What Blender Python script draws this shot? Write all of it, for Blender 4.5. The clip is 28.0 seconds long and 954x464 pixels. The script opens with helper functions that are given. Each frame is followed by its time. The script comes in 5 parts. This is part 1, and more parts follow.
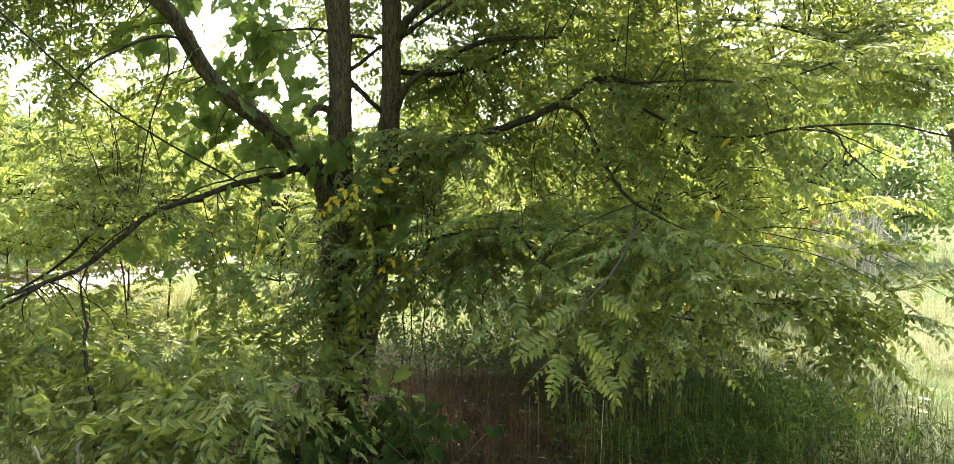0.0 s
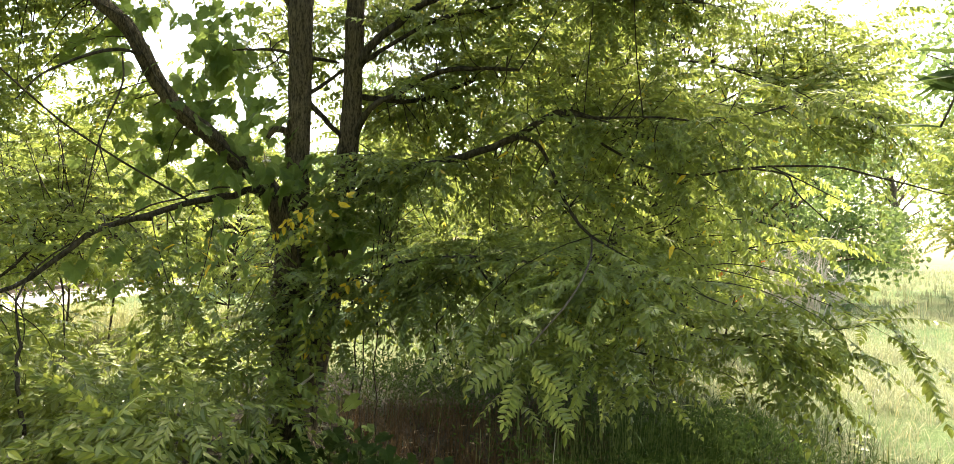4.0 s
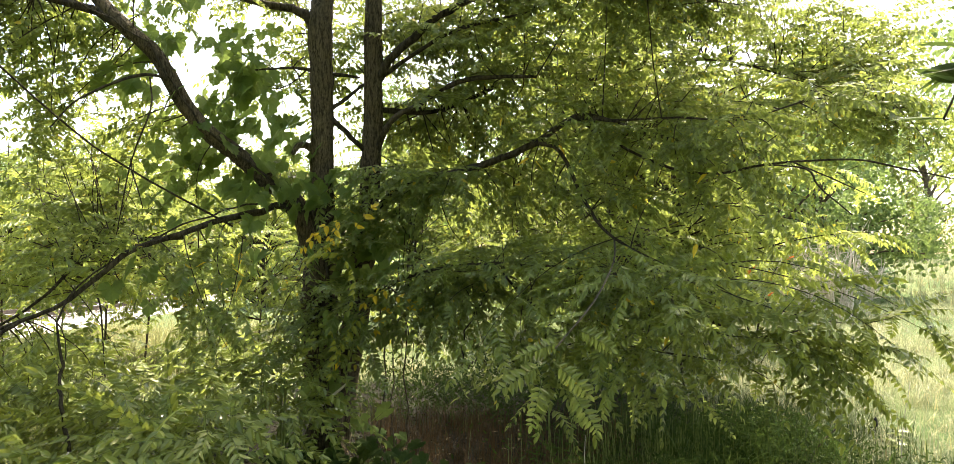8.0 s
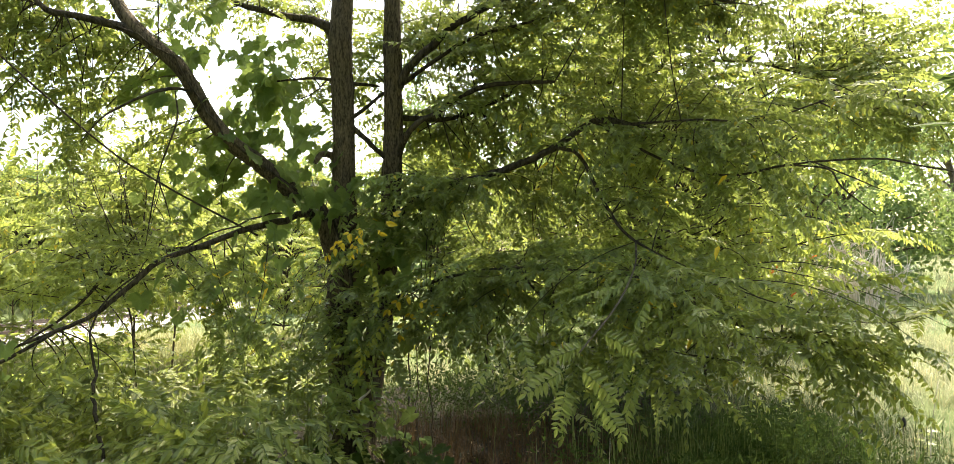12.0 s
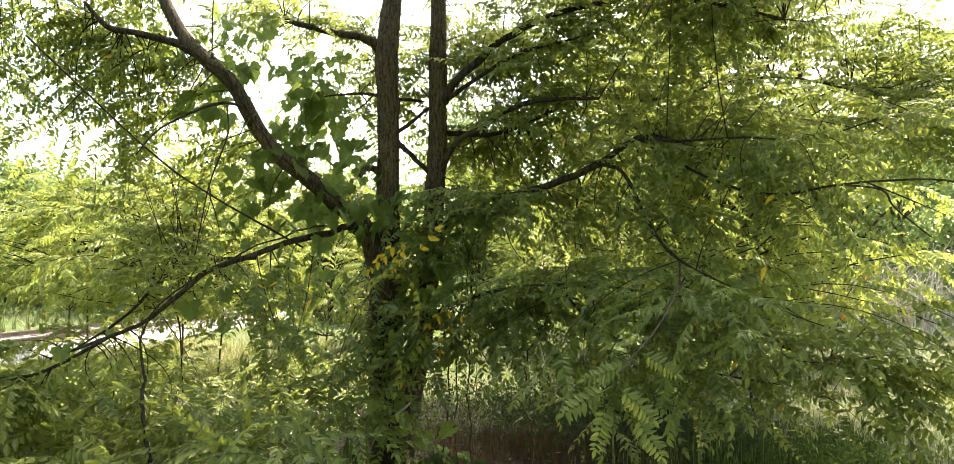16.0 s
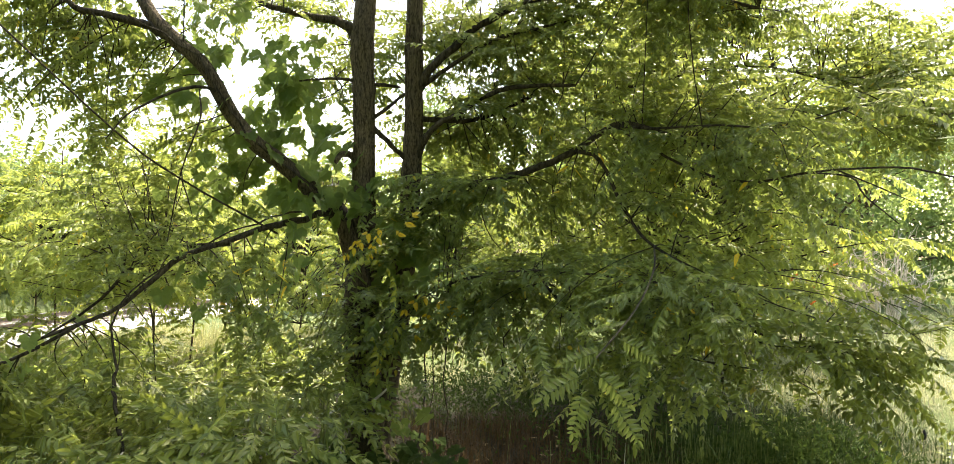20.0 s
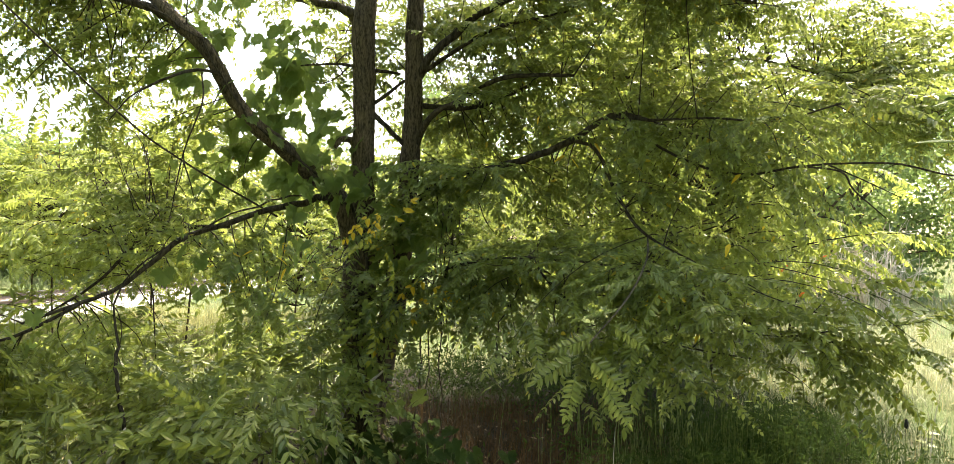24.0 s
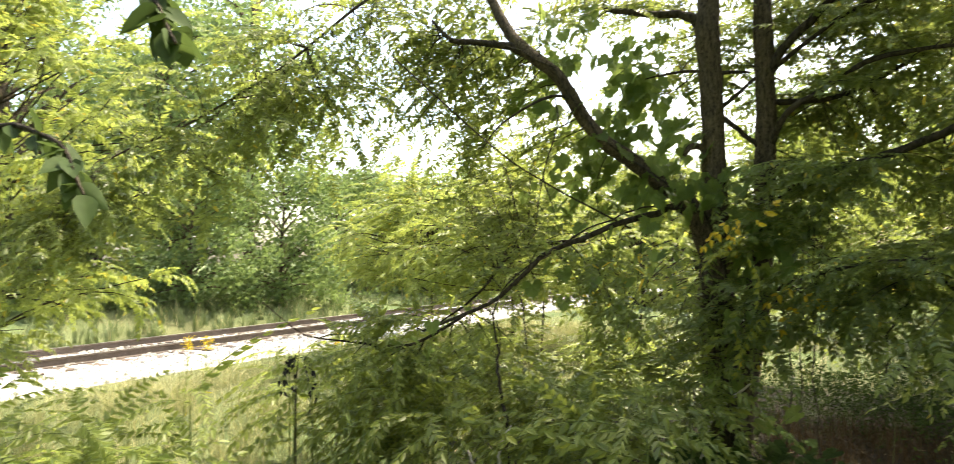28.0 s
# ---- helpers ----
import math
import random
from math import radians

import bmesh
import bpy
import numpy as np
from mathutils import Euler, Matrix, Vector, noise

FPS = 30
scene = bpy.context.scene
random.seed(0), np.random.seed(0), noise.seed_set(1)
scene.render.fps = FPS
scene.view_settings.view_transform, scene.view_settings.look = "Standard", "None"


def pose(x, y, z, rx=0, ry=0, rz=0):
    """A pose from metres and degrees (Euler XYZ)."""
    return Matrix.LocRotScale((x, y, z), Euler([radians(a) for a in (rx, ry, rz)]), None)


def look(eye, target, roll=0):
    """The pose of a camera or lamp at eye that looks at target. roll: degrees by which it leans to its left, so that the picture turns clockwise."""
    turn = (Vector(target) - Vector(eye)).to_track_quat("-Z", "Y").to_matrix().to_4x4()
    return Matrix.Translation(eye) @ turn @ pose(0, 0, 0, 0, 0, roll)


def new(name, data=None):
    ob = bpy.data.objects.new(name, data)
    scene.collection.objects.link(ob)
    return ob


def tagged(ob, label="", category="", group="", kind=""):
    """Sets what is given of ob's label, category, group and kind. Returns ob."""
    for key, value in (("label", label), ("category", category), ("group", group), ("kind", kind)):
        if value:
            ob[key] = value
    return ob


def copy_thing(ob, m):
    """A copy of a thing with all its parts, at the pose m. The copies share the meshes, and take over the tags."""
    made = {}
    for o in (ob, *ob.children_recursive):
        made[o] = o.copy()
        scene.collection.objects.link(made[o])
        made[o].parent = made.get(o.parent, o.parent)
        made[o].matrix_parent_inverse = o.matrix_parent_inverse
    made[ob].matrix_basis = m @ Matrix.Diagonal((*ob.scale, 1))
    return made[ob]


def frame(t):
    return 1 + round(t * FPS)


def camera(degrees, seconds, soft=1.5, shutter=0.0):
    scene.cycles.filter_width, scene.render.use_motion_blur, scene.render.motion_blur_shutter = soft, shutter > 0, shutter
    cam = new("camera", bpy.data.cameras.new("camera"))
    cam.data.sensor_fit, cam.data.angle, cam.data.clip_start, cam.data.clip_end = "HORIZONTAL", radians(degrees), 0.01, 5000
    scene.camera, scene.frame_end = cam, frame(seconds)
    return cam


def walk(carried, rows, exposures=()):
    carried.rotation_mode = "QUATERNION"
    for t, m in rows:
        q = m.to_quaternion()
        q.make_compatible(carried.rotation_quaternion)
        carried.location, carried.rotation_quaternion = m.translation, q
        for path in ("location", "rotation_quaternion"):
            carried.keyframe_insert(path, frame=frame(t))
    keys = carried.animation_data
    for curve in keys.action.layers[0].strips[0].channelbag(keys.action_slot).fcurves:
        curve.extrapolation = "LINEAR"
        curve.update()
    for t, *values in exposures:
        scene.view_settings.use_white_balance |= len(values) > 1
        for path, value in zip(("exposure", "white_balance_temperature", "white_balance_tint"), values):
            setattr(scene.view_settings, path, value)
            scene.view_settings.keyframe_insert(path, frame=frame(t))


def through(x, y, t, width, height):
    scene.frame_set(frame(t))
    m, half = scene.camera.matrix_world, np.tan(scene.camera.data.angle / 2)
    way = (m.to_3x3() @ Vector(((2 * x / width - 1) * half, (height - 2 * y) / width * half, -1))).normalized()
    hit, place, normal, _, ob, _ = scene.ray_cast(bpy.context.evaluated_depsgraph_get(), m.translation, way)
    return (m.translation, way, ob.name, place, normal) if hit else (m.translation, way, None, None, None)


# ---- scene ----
cam = camera(67.0, 28.0, 0.45, 0.25)
PATH = [
    (0, (0.004, 0.048, 1.675), (-0.053, 2.046, 1.631), 0.3),
    (0.5, (-0.007, 0.047, 1.679), (-0.054, 2.047, 1.656), 0.8),
    (1, (-0.002, 0.04, 1.684), (0.018, 2.04, 1.692), 1.2),
    (1.5, (-0.002, 0.047, 1.681), (0.04, 2.046, 1.688), 0.7),
    (2, (-0.001, 0.049, 1.679), (0.027, 2.049, 1.674), 0.4),
    (2.5, (-0.004, 0.047, 1.679), (-0.012, 2.047, 1.683), 0.6),
    (4.5, (-0.002, 0.076, 1.656), (0.075, 2.074, 1.704), 2.4),
    (5, (-0.003, 0.066, 1.656), (-0.014, 2.066, 1.694), 0.8),
    (5.5, (-0.008, 0.034, 1.665), (-0.062, 2.033, 1.646), 0.7),
    (6, (-0.017, 0.053, 1.659), (0.01, 2.052, 1.664), 1.0),
    (6.5, (-0.008, 0.027, 1.665), (-0.051, 2.026, 1.714), 0.6),
    (7, (-0.003, 0.03, 1.662), (-0.043, 2.03, 1.692), 0.4),
    (7.5, (0.011, 0.014, 1.665), (0.009, 2.013, 1.725), 0.4),
    (8, (0.014, 0.018, 1.66), (0.005, 2.017, 1.721), 0.0),
    (8.5, (0.016, 0.021, 1.661), (0.017, 2.02, 1.711), 0.4),
    (9, (0.017, 0.023, 1.666), (0.037, 2.022, 1.73), 0.2),
    (9.5, (0.019, 0.021, 1.666), (0.073, 2.019, 1.706), 0.2),
    (10, (0.007, -0.004, 1.674), (-0.054, 1.992, 1.774), -0.4),
    (10.5, (0.006, -0.029, 1.68), (-0.066, 1.969, 1.756), -0.5),
    (11, (0.011, -0.028, 1.677), (-0.034, 1.971, 1.735), -0.6),
    (11.5, (0.009, -0.016, 1.671), (-0.018, 1.984, 1.718), -0.7),
    (12, (0.0, -0.022, 1.674), (-0.062, 1.976, 1.744), -0.9),
    (12.5, (0.004, -0.02, 1.671), (-0.022, 1.98, 1.714), -1.4),
    (14.5, (0.003, -0.028, 1.683), (-0.032, 1.971, 1.729), 1.8),
    (15, (0.006, -0.024, 1.68), (-0.06, 1.974, 1.732), 0.9),
    (15.5, (0.001, -0.024, 1.683), (-0.111, 1.972, 1.745), 0.9),
    (16, (0.01, -0.03, 1.689), (-0.171, 1.959, 1.796), 0.2),
    (16.5, (0.015, -0.048, 1.695), (-0.133, 1.943, 1.818), -0.3),
    (17, (0.015, -0.039, 1.68), (-0.193, 1.948, 1.779), -0.7),
    (17.5, (0.009, -0.037, 1.679), (-0.167, 1.954, 1.741), -0.9),
    (18, (-0.014, -0.027, 1.684), (-0.175, 1.965, 1.769), -0.8),
    (18.5, (-0.015, -0.028, 1.696), (-0.181, 1.962, 1.791), 0.3),
    (19, (-0.007, -0.027, 1.692), (-0.119, 1.968, 1.78), 0.3),
    (19.5, (-0.013, -0.024, 1.685), (-0.099, 1.973, 1.753), 0.4),
    (20, (-0.008, -0.029, 1.681), (-0.117, 1.967, 1.754), 0.2),
    (20.5, (-0.017, -0.025, 1.702), (-0.168, 1.969, 1.723), -2.9),
    (21, (0.0, -0.03, 1.69), (-0.078, 1.969, 1.703), -1.4),
    (21.5, (0.007, -0.038, 1.69), (-0.132, 1.957, 1.681), -0.2),
    (23.5, (-0.016, -0.098, 1.691), (-0.09, 1.9, 1.669), 0.8),
    (24, (-0.024, -0.116, 1.688), (-0.116, 1.882, 1.72), 1.2),
    (24.5, (-0.027, -0.115, 1.69), (-0.157, 1.88, 1.736), 1.4),
    (25, (-0.039, -0.112, 1.698), (-0.3, 1.87, 1.751), -0.2),
    (25.5, (-0.026, -0.091, 1.686), (-0.396, 1.873, 1.746), -0.9),
    (26, (-0.035, -0.1, 1.681), (-0.435, 1.857, 1.78), -0.7),
    (26.5, (-0.11, -0.117, 1.642), (-0.583, 1.824, 1.737), -1.0),
    (27, (-0.125, -0.126, 1.643), (-0.659, 1.801, 1.685), -1.3),
    (27.5, (-0.158, -0.161, 1.645), (-0.835, 1.718, 1.741), -1.2),
    (28, (-0.156, -0.197, 1.657), (-1.113, 1.557, 1.729), -1.1),
]
EXPOSURES = [(0.0, 2.75, 7000, 3), (2.5, 2.66, 7150, 5), (5.0, 2.6, 7350, 6), (12.0, 2.54, 7350, 6), (25.0, 2.56, 7350, 6), (28.0, 2.3, 7300, 6)]
walk(cam, [(t, look(eye, target, roll)) for t, eye, target, roll in PATH], EXPOSURES)

# ---- light ----
SUN_ELEV, SUN_AZ = radians(56), radians(24)      # azimuth from +y towards +x
world = bpy.data.worlds.new("sky")
scene.world = world
world.use_nodes = True
wt = world.node_tree
sky = wt.nodes.new("ShaderNodeTexSky")
sky.sky_type = "NISHITA"
sky.sun_disc = False
sky.sun_elevation, sky.sun_rotation = SUN_ELEV, SUN_AZ
sky.air_density, sky.dust_density, sky.ozone_density = 1.0, 3.5, 0.6
wt.links.new(sky.outputs[0], wt.nodes["Background"].inputs[0])
wt.nodes["Background"].inputs[1].default_value = 0.15
sun = new("sun", bpy.data.lights.new("sun", "SUN"))
sun.data.energy, sun.data.angle, sun.data.color = 2.25, radians(1.0), (1.0, 0.94, 0.82)
sun_way = Vector((math.sin(SUN_AZ) * math.cos(SUN_ELEV), math.cos(SUN_AZ) * math.cos(SUN_ELEV), math.sin(SUN_ELEV)))
sun.matrix_world = look(sun_way * 50, (0, 0, 0))

rng = np.random.default_rng(7)


# ---- materials ----
def nodes_of(name):
    m = bpy.data.materials.new(name)
    m.use_nodes = True
    nt = m.node_tree
    return m, nt, nt.nodes["Principled BSDF"], nt.nodes["Material Output"]


def ramp(nt, fac, stops, mode="LINEAR"):
    r = nt.nodes.new("ShaderNodeValToRGB")
    r.color_ramp.interpolation = mode
    while len(r.color_ramp.elements) < len(stops):
        r.color_ramp.elements.new(0.5)
    for e, (p, c) in zip(r.color_ramp.elements, stops):
        e.position, e.color = p, (*c, 1)
    nt.links.new(fac, r.inputs[0])
    return r.outputs[0]


def noise_of(nt, scale, detail=4, rough=0.6, stretch=None):
    tc = nt.nodes.new("ShaderNodeTexCoord")
    n = nt.nodes.new("ShaderNodeTexNoise")
    n.inputs["Scale"].default_value, n.inputs["Detail"].default_value, n.inputs["Roughness"].default_value = scale, detail, rough
    src = tc.outputs["Object"]
    if stretch:
        mp = nt.nodes.new("ShaderNodeMapping")
        mp.inputs["Scale"].default_value = stretch
        nt.links.new(src, mp.inputs[0])
        src = mp.outputs[0]
    nt.links.new(src, n.inputs["Vector"])
    return n.outputs["Fac"]


def mixed(nt, a, b, fac, mode="MIX"):
    x = nt.nodes.new("ShaderNodeMix")
    x.data_type, x.blend_type = "RGBA", mode
    for sock, v in ((x.inputs[6], a), (x.inputs[7], b), (x.inputs[0], fac)):
        if isinstance(v, (int, float)):
            sock.default_value = v
        elif isinstance(v, tuple):
            sock.default_value = (*v, 1)
        else:
            nt.links.new(v, sock)
    return x.outputs[2]


def bumped(nt, bsdf, height, strength, dist=0.01):
    b = nt.nodes.new("ShaderNodeBump")
    b.inputs["Strength"].default_value, b.inputs["Distance"].default_value = strength, dist
    nt.links.new(height, b.inputs["Height"])
    nt.links.new(b.outputs[0], bsdf.inputs["Normal"])


def leaf_material(name, dark, light, glow, through=0.4, rough=0.5, odd=(), per_object=False, gloss=0.4):
    """Thin leaf: a slightly glossy face and light that comes through it; the colour differs from leaf to leaf."""
    m, nt, p, out = nodes_of(name)
    if per_object:
        rnd = nt.nodes.new("ShaderNodeObjectInfo").outputs["Random"]
    else:
        rnd = nt.nodes.new("ShaderNodeNewGeometry").outputs["Random Per Island"]
    col = ramp(nt, rnd, [(0, dark), (0.85, light)] + ([(0.97, light)] if odd else []))
    if odd:
        sel = ramp(nt, rnd, [(0, (0, 0, 0)), (odd[0], (1, 1, 1))], "CONSTANT")
        col = mixed(nt, col, odd[1], sel)
    patch = ramp(nt, noise_of(nt, 2.3, 3), [(0.3, (0.75, 0.8, 0.8)), (0.7, (1.2, 1.12, 0.95))])
    col = mixed(nt, col, patch, 1.0, "MULTIPLY")
    vein = ramp(nt, noise_of(nt, 60, 2), [(0.35, (0.86, 0.86, 0.86)), (0.65, (1.08, 1.08, 1.08))])
    col = mixed(nt, col, vein, 1.0, "MULTIPLY")
    nt.links.new(col, p.inputs["Base Color"])
    p.inputs["Roughness"].default_value = rough
    p.inputs["Specular IOR Level"].default_value = gloss
    tr = nt.nodes.new("ShaderNodeBsdfTranslucent")
    nt.links.new(mixed(nt, col, glow, 0.55), tr.inputs[0])
    mx = nt.nodes.new("ShaderNodeMixShader")
    mx.inputs[0].default_value = through
    nt.links.new(p.outputs[0], mx.inputs[1])
    nt.links.new(tr.outputs[0], mx.inputs[2])
    nt.links.new(mx.outputs[0], out.inputs[0])
    return m


def bark_material(name, dark, light, scale=14, moss=None):
    m, nt, p, out = nodes_of(name)
    ridge = noise_of(nt, scale, 5, 0.7, (1, 1, 0.2))
    crack = noise_of(nt, scale * 2.1, 3, 0.6, (1, 1, 0.34))
    ridge = mixed(nt, ridge, crack, 0.4)
    col = ramp(nt, ridge, [(0.42, dark), (0.5, tuple(0.5 * (a + b) for a, b in zip(dark, light))), (0.6, light)])
    big = noise_of(nt, 2.2, 3)
    col = mixed(nt, col, ramp(nt, big, [(0.3, (0.7, 0.7, 0.7)), (0.7, (1.2, 1.17, 1.1))]), 1.0, "MULTIPLY")
    if moss:
        col = mixed(nt, col, moss, ramp(nt, noise_of(nt, 5, 4), [(0.56, (0, 0, 0)), (0.7, (0.6, 0.6, 0.6))]))
    nt.links.new(col, p.inputs["Base Color"])
    p.inputs["Roughness"].default_value = 0.9
    p.inputs["Specular IOR Level"].default_value = 0.15
    bumped(nt, p, ridge, 1.0, 0.03)
    return m


def plain_material(name, a, b, scale=20, rough=0.8, metal=0.0, bump=0.3, stretch=None):
    m, nt, p, out = nodes_of(name)
    n = noise_of(nt, scale, 5, 0.65, stretch)
    col = ramp(nt, n, [(0.32, a), (0.68, b)])
    col = mixed(nt, col, ramp(nt, noise_of(nt, scale * 0.11, 3), [(0.3, (0.78, 0.78, 0.78)), (0.7, (1.15, 1.15, 1.15))]), 1.0, "MULTIPLY")
    nt.links.new(col, p.inputs["Base Color"])
    p.inputs["Roughness"].default_value, p.inputs["Metallic"].default_value = rough, metal
    p.inputs["Specular IOR Level"].default_value = 0.3
    bumped(nt, p, n, bump, 0.02)
    return m


M_LEAF = leaf_material("walnut_leaf", (0.053, 0.088, 0.024), (0.2, 0.247, 0.07), (0.42, 0.47, 0.105), 0.58, 0.36, (0.985, (0.5, 0.36, 0.03)), gloss=0.5)
# near fronds get a lighter walnut leaf, open-side light put into its colour
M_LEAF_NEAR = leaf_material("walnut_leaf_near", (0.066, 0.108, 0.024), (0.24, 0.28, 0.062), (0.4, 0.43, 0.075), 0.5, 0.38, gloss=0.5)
# leaf in a sunlit tone: the sun's brightness is mixed into the colour
M_LEAF_SUN = leaf_material("sunlit_leaf_tone", (0.085, 0.135, 0.03), (0.27, 0.32, 0.09), (0.48, 0.53, 0.11), 0.56, 0.4, (0.98, (0.55, 0.4, 0.04)))
# far foliage is lightened, distance haze put into the leaf colour
M_LEAF_FAR = leaf_material("hazed_far_leaf", (0.08, 0.135, 0.055), (0.18, 0.245, 0.09), (0.3, 0.39, 0.11), 0.48, 0.55)
M_LEAF_YEL = leaf_material("yellow_leaf", (0.6, 0.4, 0.03), (0.75, 0.55, 0.06), (0.8, 0.6, 0.04), 0.45, 0.5)
M_LEAF_TURN = leaf_material("turning_leaf", (0.12, 0.17, 0.03), (0.34, 0.34, 0.05), (0.5, 0.48, 0.05), 0.5, 0.5)
M_LEAF_RED = leaf_material("red_leaf", (0.45, 0.09, 0.03), (0.6, 0.2, 0.05), (0.7, 0.2, 0.04), 0.45, 0.5)
M_VINE = leaf_material("vine_leaf", (0.07, 0.12, 0.035), (0.15, 0.21, 0.06), (0.4, 0.5, 0.13), 0.6, 0.5, per_object=True, gloss=0.25)
# grass near the trunk: the tree's shade is put into the blade colour
M_SHADED_GRASS = leaf_material("shaded_grass_blade", (0.02, 0.036, 0.012), (0.06, 0.085, 0.026), (0.13, 0.18, 0.04), 0.35, 0.65, (0.975, (0.2, 0.16, 0.08)), gloss=0.12)
M_HAY = leaf_material("field_grass_blade", (0.18, 0.21, 0.11), (0.37, 0.37, 0.24), (0.45, 0.46, 0.27), 0.35, 0.6, (0.85, (0.55, 0.47, 0.28)))
M_VERGE = leaf_material("verge_grass_blade", (0.17, 0.185, 0.085), (0.4, 0.39, 0.2), (0.44, 0.44, 0.2), 0.35, 0.7, (0.86, (0.52, 0.46, 0.28)), gloss=0.1)
M_BANK = leaf_material("bank_grass_blade", (0.07, 0.1, 0.04), (0.16, 0.2, 0.085), (0.26, 0.32, 0.12), 0.35, 0.6, (0.9, (0.4, 0.35, 0.2)))
# dry grass and litter: crown shade is put into these near-black browns
M_DRY = leaf_material("shaded_dry_blade", (0.024, 0.016, 0.008), (0.08, 0.05, 0.024), (0.13, 0.085, 0.042), 0.25, 0.7, gloss=0.1)
M_LITTER = leaf_material("shaded_litter_leaf", (0.008, 0.0075, 0.004), (0.026, 0.022, 0.012), (0.05, 0.04, 0.022), 0.15, 0.8, (0.94, (0.26, 0.21, 0.14)), gloss=0.1)
M_BOUGH = leaf_material("bough_leaf", (0.03, 0.055, 0.018), (0.065, 0.1, 0.03), (0.12, 0.17, 0.04), 0.35, 0.6, gloss=0.12)
# weeds and creepers under the tree, shade darkened into their green
M_SHADED_WEED = leaf_material("weed_leaf", (0.014, 0.03, 0.009), (0.05, 0.078, 0.024), (0.1, 0.15, 0.03), 0.35, 0.85, gloss=0.04)
M_SEDGE = leaf_material("sedge_leaf", (0.04, 0.085, 0.025), (0.08, 0.14, 0.04), (0.18, 0.27, 0.05), 0.35, 0.45, per_object=True)
M_SOOT = plain_material("dark_husk", (0.008, 0.007, 0.007), (0.03, 0.026, 0.024), 60, 0.8)
M_BARK = bark_material("walnut_bark", (0.036, 0.027, 0.018), (0.16, 0.126, 0.086), 60)
M_TWIG = bark_material("twig_and_shaded_bark", (0.025, 0.02, 0.014), (0.085, 0.07, 0.05), 40)
M_STALK = plain_material("green_stalk", (0.1, 0.15, 0.03), (0.2, 0.22, 0.06), 30, 0.6)
M_PALE = plain_material("bleached_wood", (0.42, 0.36, 0.29), (0.62, 0.56, 0.47), 30, 0.85)
M_BLOOM = leaf_material("yellow_bloom", (0.7, 0.5, 0.03), (0.85, 0.66, 0.05), (0.8, 0.6, 0.04), 0.3, 0.6)
M_STEEL = plain_material("rusty_steel", (0.075, 0.058, 0.048), (0.15, 0.12, 0.1), 35, 0.75, 0.0)
M_SHINE = plain_material("worn_steel", (0.45, 0.43, 0.41), (0.6, 0.58, 0.56), 60, 0.35, 1.0, 0.05)
M_TIMBER = plain_material("old_timber", (0.06, 0.045, 0.035), (0.18, 0.14, 0.11), 18, 0.9, stretch=(0.2, 1, 1))
M_STONE = plain_material("limestone_ballast", (0.42, 0.4, 0.37), (0.66, 0.64, 0.6), 25, 0.9)


def ground_material():
    m, nt, p, out = nodes_of("meadow_ground")
    fine, mid, big = noise_of(nt, 45, 6, 0.7), noise_of(nt, 3.0, 5), noise_of(nt, 0.25, 3)
    grass = ramp(nt, fine, [(0.3, (0.06, 0.08, 0.035)), (0.5, (0.14, 0.16, 0.08)), (0.72, (0.27, 0.275, 0.17))])
    grass = mixed(nt, grass, ramp(nt, big, [(0.35, (0.75, 0.95, 0.7)), (0.65, (1.15, 1.05, 0.95))]), 1.0, "MULTIPLY")
    shaded_soil = ramp(nt, fine, [(0.3, (0.007, 0.006, 0.0045)), (0.55, (0.015, 0.012, 0.008)), (0.75, (0.04, 0.031, 0.02))])
    shaded_soil = mixed(nt, shaded_soil, (0.02, 0.03, 0.012), ramp(nt, mid, [(0.5, (0, 0, 0)), (0.62, (0.7, 0.7, 0.7))]))
    # bare litter round the foot of the tree; crown shade is painted into it
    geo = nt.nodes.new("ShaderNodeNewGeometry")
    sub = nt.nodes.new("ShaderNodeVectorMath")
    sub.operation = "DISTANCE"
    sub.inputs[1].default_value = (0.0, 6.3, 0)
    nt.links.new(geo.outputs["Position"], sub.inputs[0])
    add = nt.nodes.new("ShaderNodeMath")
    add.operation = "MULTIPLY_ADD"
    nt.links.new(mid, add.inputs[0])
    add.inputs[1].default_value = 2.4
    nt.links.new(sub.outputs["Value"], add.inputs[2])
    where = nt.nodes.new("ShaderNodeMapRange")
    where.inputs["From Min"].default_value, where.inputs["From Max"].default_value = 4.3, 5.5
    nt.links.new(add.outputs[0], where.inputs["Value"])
    col = mixed(nt, shaded_soil, grass, where.outputs["Result"])
    nt.links.new(col, p.inputs["Base Color"])
    p.inputs["Roughness"].default_value = 0.95
    p.inputs["Specular IOR Level"].default_value = 0.1
    bumped(nt, p, fine, 0.8, 0.05)
    return m


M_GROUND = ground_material()


